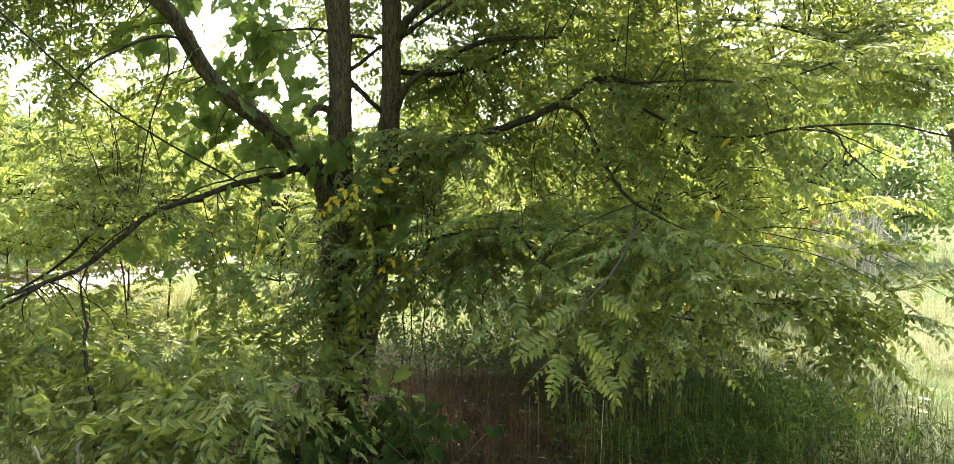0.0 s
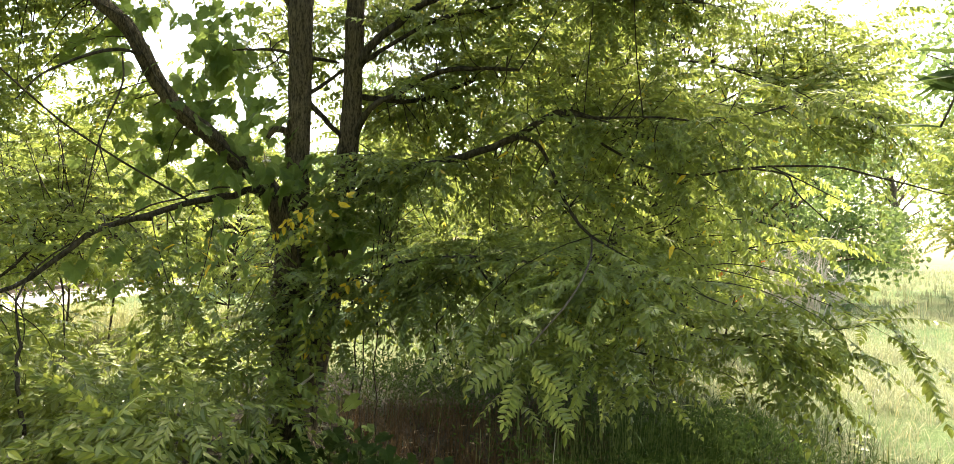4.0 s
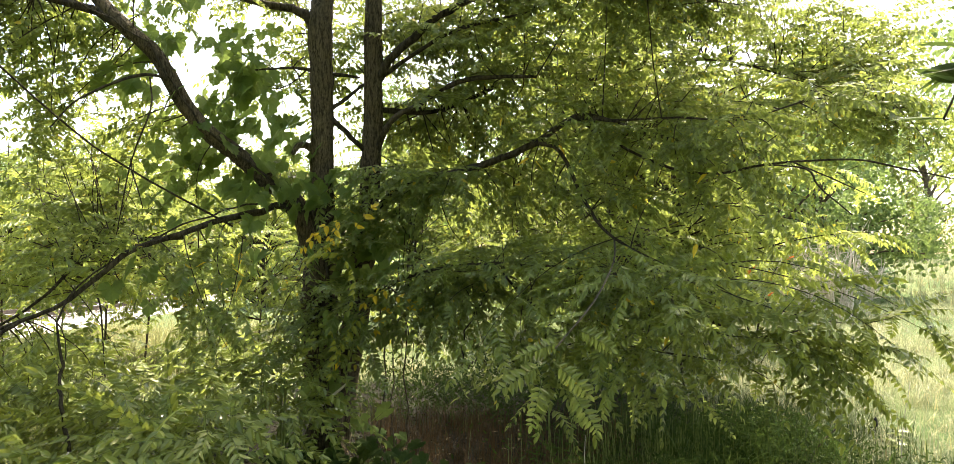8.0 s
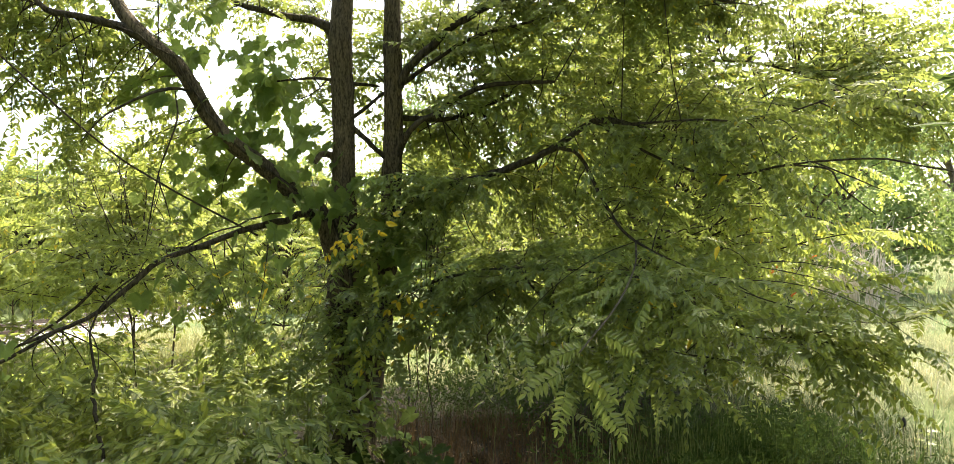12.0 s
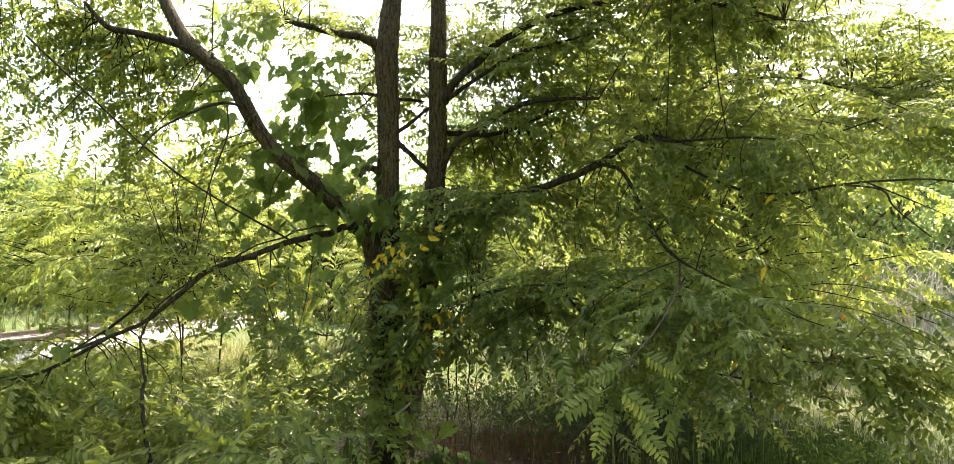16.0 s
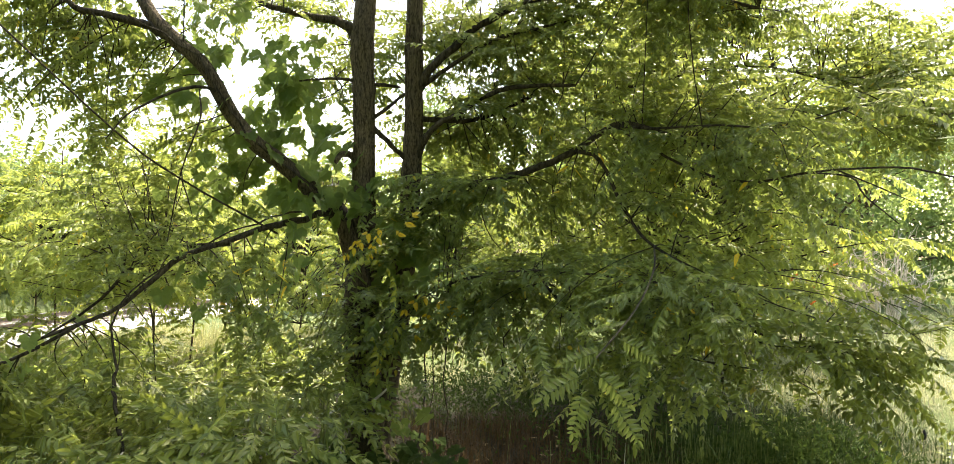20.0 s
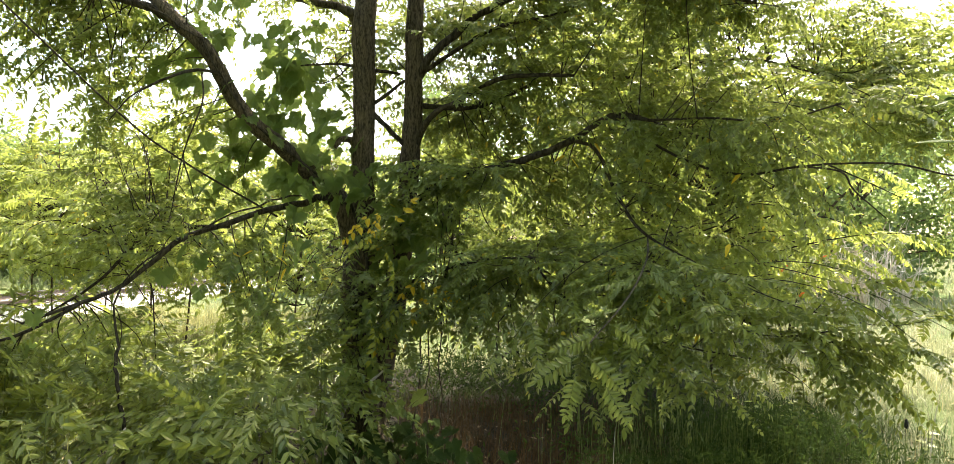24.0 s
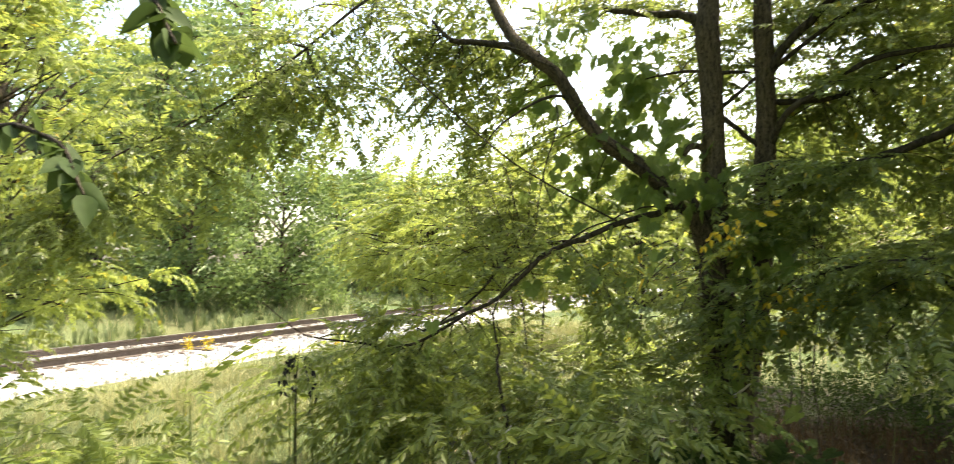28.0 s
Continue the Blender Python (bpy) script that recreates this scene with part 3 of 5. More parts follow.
# ---- the walnut tree ----
BOUGHS = {
    # name: points (x, y, z, radius)
    "trunk": [(-1.1, 5.4, -0.15, 0.2), (-1.13, 5.36, 0.25, 0.15), (-1.16, 5.34, 1.02, 0.13), (-1.17, 5.32, 1.42, 0.125), (-1.15, 5.3, 2.05, 0.09), (-1.15, 5.28, 2.85, 0.082), (-1.16, 5.26, 3.35, 0.088),
              (-1.12, 5.32, 3.9, 0.07), (-1.05, 5.4, 4.8, 0.06), (-1.0, 5.55, 6.0, 0.045), (-0.9, 5.7, 7.2, 0.02)],
    "stem": [(-1.06, 5.46, 0.2, 0.1), (-1.02, 5.5, 0.63, 0.1), (-0.9, 5.48, 1.37, 0.09), (-0.83, 5.46, 2.06, 0.075), (-0.8, 5.44, 2.66, 0.075), (-0.79, 5.41, 3.58, 0.062), (-0.76, 5.4, 4.4, 0.05), (-0.5, 5.6, 5.6, 0.035), (-0.2, 5.9, 6.8, 0.015)],
    "limb": [(-1.17, 5.33, 1.5, 0.081), (-1.31, 5.25, 2.0, 0.0702), (-1.52, 5.2, 2.18, 0.0648), (-1.7, 5.09, 2.36, 0.0594), (-1.88, 4.99, 2.51, 0.0558), (-2.03, 4.93, 2.71, 0.054), (-2.17, 4.82, 3.0, 0.0504),
             (-2.37, 4.76, 3.19, 0.0495), (-2.55, 4.75, 3.4, 0.045), (-2.72, 4.78, 3.72, 0.0396), (-2.95, 4.8, 4.2, 0.0306), (-3.1, 4.8, 4.9, 0.018)],
    "side_limb": [(-2.37, 4.76, 3.18, 0.035), (-2.52, 4.72, 3.26, 0.03), (-2.75, 4.64, 3.31, 0.024), (-2.95, 4.56, 3.35, 0.02), (-3.08, 4.5, 3.5, 0.012)],
    "low_limb": [(-1.18, 5.3, 1.75, 0.0396), (-1.39, 5.2, 2.0, 0.0297), (-1.53, 5.1, 1.96, 0.0251), (-1.74, 4.96, 1.9, 0.0224), (-2.01, 4.71, 1.77, 0.0198), (-2.17, 4.51, 1.68, 0.0198), (-2.32, 4.41, 1.52, 0.0172),
                 (-2.49, 4.32, 1.36, 0.0145), (-2.64, 4.22, 1.28, 0.0119), (-2.95, 4.1, 1.15, 0.0079)],
    "spreading_limb": [(-1.1, 5.34, 1.45, 0.039), (-0.6, 5.25, 2.13, 0.025), (-0.2, 5.2, 2.24, 0.0234), (0.1, 5.1, 2.31, 0.025), (0.4, 5.05, 2.44, 0.0234), (0.67, 4.99, 2.61, 0.0203),
                       (0.9, 5.0, 2.59, 0.0156), (1.12, 5.0, 2.51, 0.014), (1.34, 4.9, 2.43, 0.0117), (1.52, 4.81, 2.3, 0.0078)],
    "branch": [(-0.79, 5.45, 2.4, 0.03), (-0.65, 5.29, 2.63, 0.024), (-0.43, 5.24, 2.75, 0.021), (-0.2, 5.18, 2.88, 0.019), (0.06, 5.08, 2.91, 0.016), (0.4, 4.95, 2.88, 0.01)],
    "rising_branch": [(-0.79, 5.44, 2.9, 0.04), (-0.67, 5.37, 3.1, 0.034), (-0.48, 5.37, 3.29, 0.032), (-0.21, 5.31, 3.47, 0.028), (0.2, 5.2, 3.6, 0.022), (0.9, 5.0, 3.6, 0.014), (1.6, 4.8, 3.35, 0.008)],
    "second_rising_branch": [(-0.72, 5.4, 3.0, 0.02), (-0.45, 5.35, 3.17, 0.016), (-0.15, 5.3, 3.32, 0.014), (0.4, 5.2, 3.42, 0.008)],
    "outer_branch": [(0.67, 4.99, 2.6, 0.0097), (1.1, 4.8, 2.3, 0.009), (1.45, 4.61, 2.17, 0.0083), (1.8, 4.41, 2.21, 0.0067), (2.18, 4.21, 2.21, 0.006), (2.41, 4.12, 2.15, 0.0053), (2.75, 4.0, 2.05, 0.003)],
    "hanging_branch": [(0.38, 5.04, 2.45, 0.0143), (0.56, 4.9, 2.35, 0.013), (0.71, 4.81, 2.01, 0.0117), (0.87, 4.62, 1.76, 0.0091), (1.3, 4.3, 1.5, 0.0052)],
    "lower_branch": [(-1.1, 5.3, 1.2, 0.018), (-0.5, 5.1, 1.5, 0.0132), (0.1, 4.8, 1.6, 0.0096), (0.8, 4.4, 1.55, 0.006)],
    "skirt_branch": [(0.75, 4.42, 1.56, 0.009), (1.1, 4.35, 1.38, 0.008), (1.5, 4.3, 1.22, 0.007), (2.05, 4.2, 1.12, 0.004)],
    "inner_skirt_branch": [(0.1, 4.8, 1.6, 0.01), (0.4, 4.78, 1.3, 0.008), (0.9, 4.75, 1.08, 0.007), (1.5, 4.7, 0.98, 0.004)],
    "fork_branch": [(-1.16, 5.27, 3.3, 0.05), (-1.3, 5.22, 3.43, 0.034), (-1.55, 5.15, 3.46, 0.026), (-1.9, 5.1, 3.55, 0.018)],
    "cross_branch": [(-1.12, 5.29, 2.7, 0.02), (-0.98, 5.34, 2.82, 0.016), (-0.85, 5.42, 2.95, 0.012)],
    "second_cross_branch": [(-1.1, 5.29, 2.68, 0.022), (-0.98, 5.34, 2.56, 0.02), (-0.86, 5.42, 2.44, 0.02)],
    "side_twig": [(-1.16, 5.27, 3.0, 0.014), (-1.35, 5.2, 3.01, 0.01), (-1.6, 5.15, 2.98, 0.006)],
    "short_twig": [(-1.13, 5.28, 2.98, 0.016), (-1.0, 5.3, 2.98, 0.013), (-0.88, 5.34, 2.97, 0.008)],
    "snag": [(-1.15, 5.28, 2.33, 0.03), (-1.21, 5.26, 2.42, 0.027), (-1.26, 5.23, 2.45, 0.026), (-1.31, 5.2, 2.43, 0.024), (-1.34, 5.19, 2.38, 0.016)],
    "drooping_bough": [(-2.9, 4.8, 4.1, 0.015), (-3.5, 4.35, 3.75, 0.012), (-4.05, 3.9, 3.15, 0.0095), (-4.64, 3.46, 2.68, 0.008), (-5.0, 3.15, 2.45, 0.006), (-5.2, 2.9, 2.1, 0.005)],
    "low_side_branch": [(-2.09, 5.11, 1.78, 0.016), (-2.54, 5.01, 1.74, 0.014), (-2.72, 4.91, 1.6, 0.012), (-2.83, 4.77, 1.41, 0.011), (-2.96, 4.72, 1.29, 0.01), (-3.13, 4.62, 1.16, 0.006)],
    "low_limb_tail": [(-2.64, 4.22, 1.28, 0.012), (-2.9, 4.05, 1.1, 0.011), (-3.1, 3.95, 1.05, 0.009), (-3.31, 3.8, 1.09, 0.008), (-3.55, 3.7, 1.12, 0.006), (-3.64, 3.6, 1.17, 0.005), (-3.89, 3.5, 1.38, 0.003)],
    "hanging_twig": [(-2.63, 4.91, 1.5, 0.007), (-2.49, 4.77, 1.31, 0.006), (-2.46, 4.74, 1.17, 0.005), (-2.43, 4.73, 0.85, 0.003)],
    "short_hanging_twig": [(-2.51, 4.96, 1.63, 0.006), (-2.46, 4.91, 1.52, 0.005), (-2.4, 4.92, 1.42, 0.003)],
    "lower_side_branch": [(-2.08, 4.9, 2.84, 0.014), (-2.13, 4.75, 2.84, 0.012), (-2.22, 4.6, 2.8, 0.011), (-2.39, 4.5, 2.69, 0.008), (-2.49, 4.4, 2.58, 0.006), (-2.58, 4.33, 2.42, 0.003)],
    "dangling_twig": [(-2.16, 4.72, 2.82, 0.006), (-2.12, 4.65, 2.6, 0.006), (-2.22, 4.6, 2.25, 0.005), (-2.28, 4.55, 1.78, 0.003)],
    "forked_twig": [(-2.22, 4.6, 2.27, 0.005), (-2.2, 4.58, 2.18, 0.005), (-2.14, 4.53, 2.07, 0.004), (-2.09, 4.5, 1.94, 0.002)],
    "outer_twig": [(1.75, 4.43, 2.21, 0.006), (1.93, 4.25, 2.16, 0.006), (1.98, 4.2, 2.05, 0.005), (2.12, 4.1, 1.88, 0.003)],
    "fine_outer_twig": [(1.9, 4.35, 2.21, 0.005), (2.03, 4.2, 2.11, 0.004), (2.2, 4.1, 2.0, 0.002)],
    "upper_outer_branch": [(0.7, 4.98, 2.6, 0.009), (0.9, 4.8, 2.55, 0.008), (1.31, 4.7, 2.55, 0.007), (1.7, 4.62, 2.52, 0.006), (2.2, 4.66, 2.66, 0.005), (2.8, 4.8, 2.62, 0.003)],
    "rear_branch": [(-0.79, 5.42, 2.75, 0.024), (-0.3, 5.7, 2.8, 0.018), (0.4, 5.85, 3.12, 0.015), (0.9, 5.95, 3.1, 0.013), (1.9, 6.05, 3.3, 0.01), (2.7, 6.0, 3.12, 0.007), (3.5, 5.9, 2.95, 0.004)],
    "straight_dead_shoot": [(-3.1, 4.0, 3.1, 0.007), (-2.49, 4.28, 2.46, 0.007), (-2.19, 4.49, 2.2, 0.007), (-1.7, 5.0, 1.85, 0.008)],
}
# crown lobes: centre, radii, number of shoots, fronds on a shoot
LOBES = [
    ((0.7, 5.5, 2.05), (1.5, 0.7, 0.75), 42, 8),
    ((1.15, 4.3, 1.35), (0.85, 0.5, 0.4), 26, 8),
    ((1.1, 5.5, 3.05), (1.8, 0.8, 0.7), 76, 8),
    ((2.4, 4.8, 2.75), (0.6, 0.6, 0.4), 11, 7),
    ((1.8, 4.6, 2.3), (0.7, 0.35, 0.35), 12, 7),
    ((0.9, 4.75, 2.2), (0.8, 0.25, 0.5), 11, 7),
    ((0.1, 4.9, 1.45), (0.9, 0.5, 0.4), 24, 8),
    ((1.85, 4.3, 1.0), (0.5, 0.3, 0.2), 10, 7),
    ((1.0, 4.75, 1.0), (0.7, 0.35, 0.25), 15, 7),
    ((0.2, 4.9, 1.02), (0.45, 0.3, 0.2), 9, 6),
    ((-2.4, 5.1, 1.85), (0.8, 0.4, 0.35), 9, 7),
    ((-1.6, 4.7, 1.1), (0.5, 0.4, 0.3), 11, 8),
    ((-3.25, 3.9, 1.1), (0.35, 0.25, 0.2), 7, 6),
    ((-2.5, 5.0, 0.9), (0.7, 0.35, 0.15), 4, 7),
    ((-2.9, 4.2, 0.85), (0.7, 0.4, 0.15), 9, 7),
    ((-2.75, 5.3, 2.6), (0.8, 0.5, 0.4), 11, 7),
    ((-3.0, 5.3, 3.2), (0.8, 0.5, 0.4), 14, 7),
    ((-2.2, 4.6, 1.72), (0.6, 0.25, 0.22), 5, 6),
    ((-2.2, 5.2, 3.6), (0.35, 0.4, 0.3), 7, 7),
    ((-0.5, 5.9, 3.4), (0.8, 0.4, 0.5), 41, 7),
    ((-1.3, 5.8, 3.0), (0.18, 0.25, 0.5), 11, 6),
    ((-3.3, 5.0, 3.75), (0.9, 0.6, 0.45), 10, 7),
    ((-3.85, 4.6, 2.9), (0.4, 0.4, 0.35), 12, 7),
    ((-1.0, 4.85, 1.1), (0.35, 0.22, 0.45), 11, 6),
    ((-1.05, 4.75, 0.75), (0.35, 0.2, 0.3), 6, 6),
    ((-4.5, 3.6, 2.6), (1.0, 0.7, 0.55), 10, 8),
    ((-4.4, 3.2, 3.25), (0.9, 0.7, 0.4), 5, 8),
    ((-3.85, 3.75, 3.2), (0.35, 0.4, 0.4), 8, 7),
    ((-4.9, 2.95, 1.85), (0.6, 0.35, 0.5), 12, 8),
    ((-4.66, 2.59, 1.72), (0.4, 0.3, 0.35), 13, 7),
    ((-4.39, 3.4, 2.11), (0.4, 0.3, 0.4), 6, 7),
    ((-4.2, 3.82, 2.77), (0.4, 0.35, 0.4), 6, 7),
    # this lobe is added above the view to keep sun off the low fronds
    ((0.9, 4.15, 3.5), (0.35, 0.3, 0.2), 13, 7),
    ((3.0, 6.0, 3.15), (0.8, 0.5, 0.45), 15, 8),
    ((3.0, 5.3, 2.5), (0.4, 0.3, 0.3), 8, 7),
    ((-0.7, 6.1, 2.6), (0.35, 0.25, 0.4), 12, 7),
    ((-0.3, 4.95, 2.15), (0.4, 0.15, 0.25), 9, 6),
    # unseen upper crown, filled in to shade the ground and the low fronds
    ((0.4, 6.3, 4.9), (1.9, 1.8, 0.9), 44, 8),
    ((0.2, 6.0, 6.6), (1.8, 1.8, 1.0), 26, 8),
    ((1.4, 5.8, 5.4), (1.7, 0.9, 0.5), 58, 8),
    ((1.3, 5.0, 4.7), (0.7, 0.5, 0.3), 20, 8),
    ((0.7, 5.2, 3.55), (1.3, 0.5, 0.3), 32, 8),
    ((0.5, 5.0, 3.25), (1.0, 0.4, 0.3), 11, 8),
    ((-1.6, 5.3, 3.65), (0.35, 0.3, 0.2), 8, 6),
    ((-3.4, 5.0, 2.9), (0.6, 0.5, 0.6), 17, 7),
    ((-2.9, 5.8, 2.5), (0.8, 0.5, 0.4), 15, 7),
    ((-4.1, 4.4, 2.7), (0.6, 0.5, 0.5), 13, 7),
    ((-1.75, 6.0, 2.45), (0.3, 0.3, 0.25), 9, 6),
    ((2.6, 5.4, 2.9), (0.6, 0.4, 0.4), 12, 7),
    ((2.9, 5.6, 3.4), (0.7, 0.5, 0.3), 12, 7),
    # two unseen lobes over the path side, added to block sky from the ground
    ((-0.8, 3.9, 4.6), (1.5, 0.7, 0.35), 26, 8),
    ((1.2, 3.8, 4.5), (1.1, 0.7, 0.35), 16, 8),
    ((-3.1, 4.9, 2.5), (0.4, 0.4, 0.35), 6, 7),
    ((0.6, 6.6, 2.4), (1.8, 0.5, 0.9), 6, 8),
    ((-3.2, 4.8, 3.5), (0.5, 0.4, 0.4), 7, 7),
    ((-0.75, 5.05, 1.95), (0.22, 0.12, 0.35), 15, 6),
    ((-0.4, 5.7, 1.1), (0.35, 0.3, 0.3), 4, 6),
    ((-0.55, 6.2, 2.9), (0.2, 0.2, 0.6), 8, 7),
    ((3.0, 6.2, 3.8), (0.8, 0.5, 0.3), 15, 8),
    ((0.1, 6.0, 2.05), (0.5, 0.25, 0.3), 9, 6),
    ((-0.3, 6.0, 2.5), (0.4, 0.2, 0.25), 7, 6),
    ((-1.85, 5.6, 3.0), (0.3, 0.2, 0.35), 5, 6),
]


def build_walnut():
    foot = Vector((-1.1, 5.4, 0))
    tree = thing("walnut_tree", foot, "forked walnut tree with grey furrowed bark and feathered green leaves", "tree")
    back = Matrix.Translation(-foot)
    limb_pts = []
    for name, pts in BOUGHS.items():
        line = smooth_line(pts, 6 if name in ("trunk", "stem", "limb") else 4)
        big = line[:, 3].max() > 0.06
        if big:
            V, Q, mi = tube(line[:, :3], line[:, 3], 14, 0, 0.045)
        else:
            wob = rng.normal(0, 0.12, (len(line), 3)) * line[:, 3:4]
            V, Q, mi = tube(line[:, :3] + wob, line[:, 3], 6, 0, 0.05)
        # boughs under 0.07 radius take darker twig bark, shade put into their colour
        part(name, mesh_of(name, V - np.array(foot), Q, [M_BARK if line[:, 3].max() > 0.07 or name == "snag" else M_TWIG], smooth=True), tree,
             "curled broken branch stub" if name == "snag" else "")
        if name not in ("lower_side_branch", "outer_branch", "hanging_twig", "short_hanging_twig", "snag", "dangling_twig", "forked_twig", "outer_twig", "fine_outer_twig", "straight_dead_shoot", "short_twig", "cross_branch", "second_cross_branch"):
            lo = 1.3 if name in ("trunk", "stem") else 0.0
            limb_pts.append(line[line[:, 2] > lo][:, :3])
    limb_pts = np.concatenate(limb_pts)
    twigs, P, X = [], [], []
    for c, r, k, n in LOBES:
        for _ in range(k):
            d = rng.normal(size=3)
            e = np.array(c) + np.array(r) * d / np.linalg.norm(d) * rng.random() ** 0.4
            near = np.linalg.norm((limb_pts - e) * [1, 1, 0.8], axis=1) + rng.random(len(limb_pts)) * 0.9
            a = limb_pts[np.argmin(near)]
            line, p, x = spray(a, e, n)
            twigs.append(tube(line, np.linspace(0.0055, 0.0018, len(line)), 3))
            out = (p - [-1.0, 5.5, 0]) * [1, 1, 0]
            out /= np.linalg.norm(out, axis=1)[:, None] + 0.3
            P.append(p), X.append((x + out * 0.35) * [1, 1, 0.55] + [0, 0, -0.06])
    # the low shoot that hangs out towards the path
    for a, e in (((0.87, 4.62, 1.76), (0.0, 3.9, 1.15)), ((1.3, 4.3, 1.5), (2.35, 4.0, 1.35)), ((1.3, 4.3, 1.5), (2.2, 3.8, 1.15)), ((1.5, 4.4, 1.6), (2.7, 4.1, 1.12)), ((1.5, 4.4, 1.6), (2.6, 3.9, 1.15)), ((1.4, 4.4, 1.5), (2.1, 4.3, 1.0))):
        line, p, x = spray(a, e, 10, 0.8)
        twigs.append(tube(line, np.linspace(0.0045, 0.0018, len(line)), 3))
        P.append(p), X.append(x)
    line = smooth_line([(0.87, 4.62, 1.76), (0.75, 4.0, 1.62), (0.52, 3.2, 1.46), (0.3, 2.78, 1.3)], 4)
    twigs.append(tube(line, np.linspace(0.008, 0.003, len(line)), 4))
    broad = [frond_pieces([M_LEAF, M_STALK], 0.26, 8, 0.07, 0.026, 0.12 + 0.08 * k, 0.28, True, 71 + k) for k in range(3)]
    # the end of the shoot hangs with its upper faces towards the open side
    face = Vector((-0.1, -0.95, 0.28))
    for k, (a, b) in enumerate((((0.26, 2.8, 1.24), (0.01, 2.76, 1.1)), ((0.25, 2.79, 1.18), (0.2, 2.74, 0.93)), ((0.29, 2.79, 1.25), (0.51, 2.75, 1.08)), ((0.36, 2.8, 1.14), (0.5, 2.75, 0.92)),
                                ((0.34, 2.88, 1.32), (0.1, 2.86, 1.22)), ((0.4, 2.95, 1.36), (0.62, 2.9, 1.26)))):
        x = Vector(b) - Vector(a)
        y = face.cross(x).normalized()
        z = x.normalized().cross(y)
        m = Matrix((x.normalized(), y, z)).transposed().to_4x4()
        m.translation = Vector(a) - foot
        hang_frond("leaf_frond", broad[k % 3], tree, "", m @ Matrix.Scale(x.length / 0.38, 4))
    for k, (p, x) in enumerate((((0.5, 3.1, 1.42), (-0.8, 0.1, -0.2)), ((0.62, 3.5, 1.52), (-0.9, -0.2, -0.1)), ((0.7, 3.8, 1.58), (-0.7, 0.1, -0.5)), ((0.7, 3.8, 1.58), (0.7, 0.1, -0.5)))):
        hang_frond("leaf_frond", broad[k % 3], tree, "", Matrix(frames_at(np.array([p]) - np.array(foot), np.array([x], float), rng.uniform(0.85, 1.05))[0].tolist()))
    P, X = np.concatenate(P), np.concatenate(X)
    M = frames_at(P, X, rng.uniform(0.8, 1.15, len(P)))
    M[:, :3, 3] -= np.array(foot)
    which = rng.integers(0, len(WALNUT), len(P))
    V, Q, mi = joined(twigs)
    tagged(part("branchwork", mesh_of("branchwork", V - np.array(foot), Q, [M_TWIG]), tree), kind="stuff")
    # fronds of the near skirt are parts of their own
    near = np.zeros(len(P), bool)
    order = np.argsort(P[:, 1] + np.where((P[:, 0] > -3.2) & (P[:, 2] < 3.2), 0, 50))
    near[order[:280]] = True
    V, Q, mi = placed(WALNUT, which[~near], M[~near])
    tagged(part("foliage", mesh_of("foliage", V, Q, [M_LEAF, M_STALK], mi), tree), kind="stuff")
    shapes = [mesh_of("leaf_frond", V, Q, [M_LEAF_NEAR, M_STALK], mi) for V, Q, mi in WALNUT_NEAR]
    for i in np.flatnonzero(near):
        part("leaf_frond", shapes[which[i]], tree, "", Matrix(M[i].tolist()))
    yellow = [frond_pieces([M_LEAF_YEL, M_STALK], 0.2, 3, 0.064, 0.034, 0.3, 0.6, True, 3), frond_pieces([M_LEAF_YEL, M_STALK], 0.17, 3, 0.06, 0.032, 0.5, 0.6, True, 5)]
    turning = [frond_pieces([M_LEAF_TURN, M_STALK], 0.34, 7, 0.066, 0.032, 0.4, 0.6, True, 6), frond_pieces([M_LEAF_TURN, M_STALK], 0.3, 6, 0.062, 0.03, 0.6, 0.6, True, 8)]
    for k, (p, x) in enumerate((((-0.84, 4.5, 1.87), (-1, -0.2, -0.25)), ((-0.86, 4.47, 1.84), (-0.6, -0.2, -0.9)), ((-0.78, 4.5, 1.8), (0.6, -0.1, 0.75)), ((-0.95, 4.46, 1.8), (-0.9, -0.3, -0.6)),
                                ((-0.58, 4.77, 1.43), (-0.9, -0.3, -0.3)), ((-0.52, 4.78, 1.37), (0.9, -0.3, -0.2)), ((-0.58, 4.78, 1.33), (-0.5, -0.3, -0.7)), ((-0.56, 4.73, 1.39), (0.8, -0.3, -0.1)))):
        x = Vector(x).normalized()
        y = Vector((0.25 - 0.2 * (k % 3), -0.75, 0.55)).cross(x).normalized()
        m = Matrix((x, y, x.cross(y))).transposed().to_4x4()
        m.translation = Vector(p) - foot
        hang_frond("yellow_frond", yellow[k % 2], tree, "yellow turned leaf", m)
    for k, (p, x) in enumerate((((-0.82, 4.48, 1.66), (-1, -0.15, 0.1)), ((-0.84, 4.47, 1.64), (0.75, -0.3, -0.7)), ((-0.8, 4.47, 1.77), (-0.9, -0.3, -0.3)), ((-0.95, 4.6, 1.2), (0.6, -0.4, -0.7)), ((-0.7, 4.7, 1.3), (-0.6, -0.4, -0.5)))):
        m = frames_at(np.array([p]) - np.array(foot), np.array([x], float), 1.0)[0]
        hang_frond("turning_frond", turning[k % 2], tree, "leaf turning from green to yellow", Matrix(m.tolist()))
    # single yellow leaves scattered in the crown
    one = []
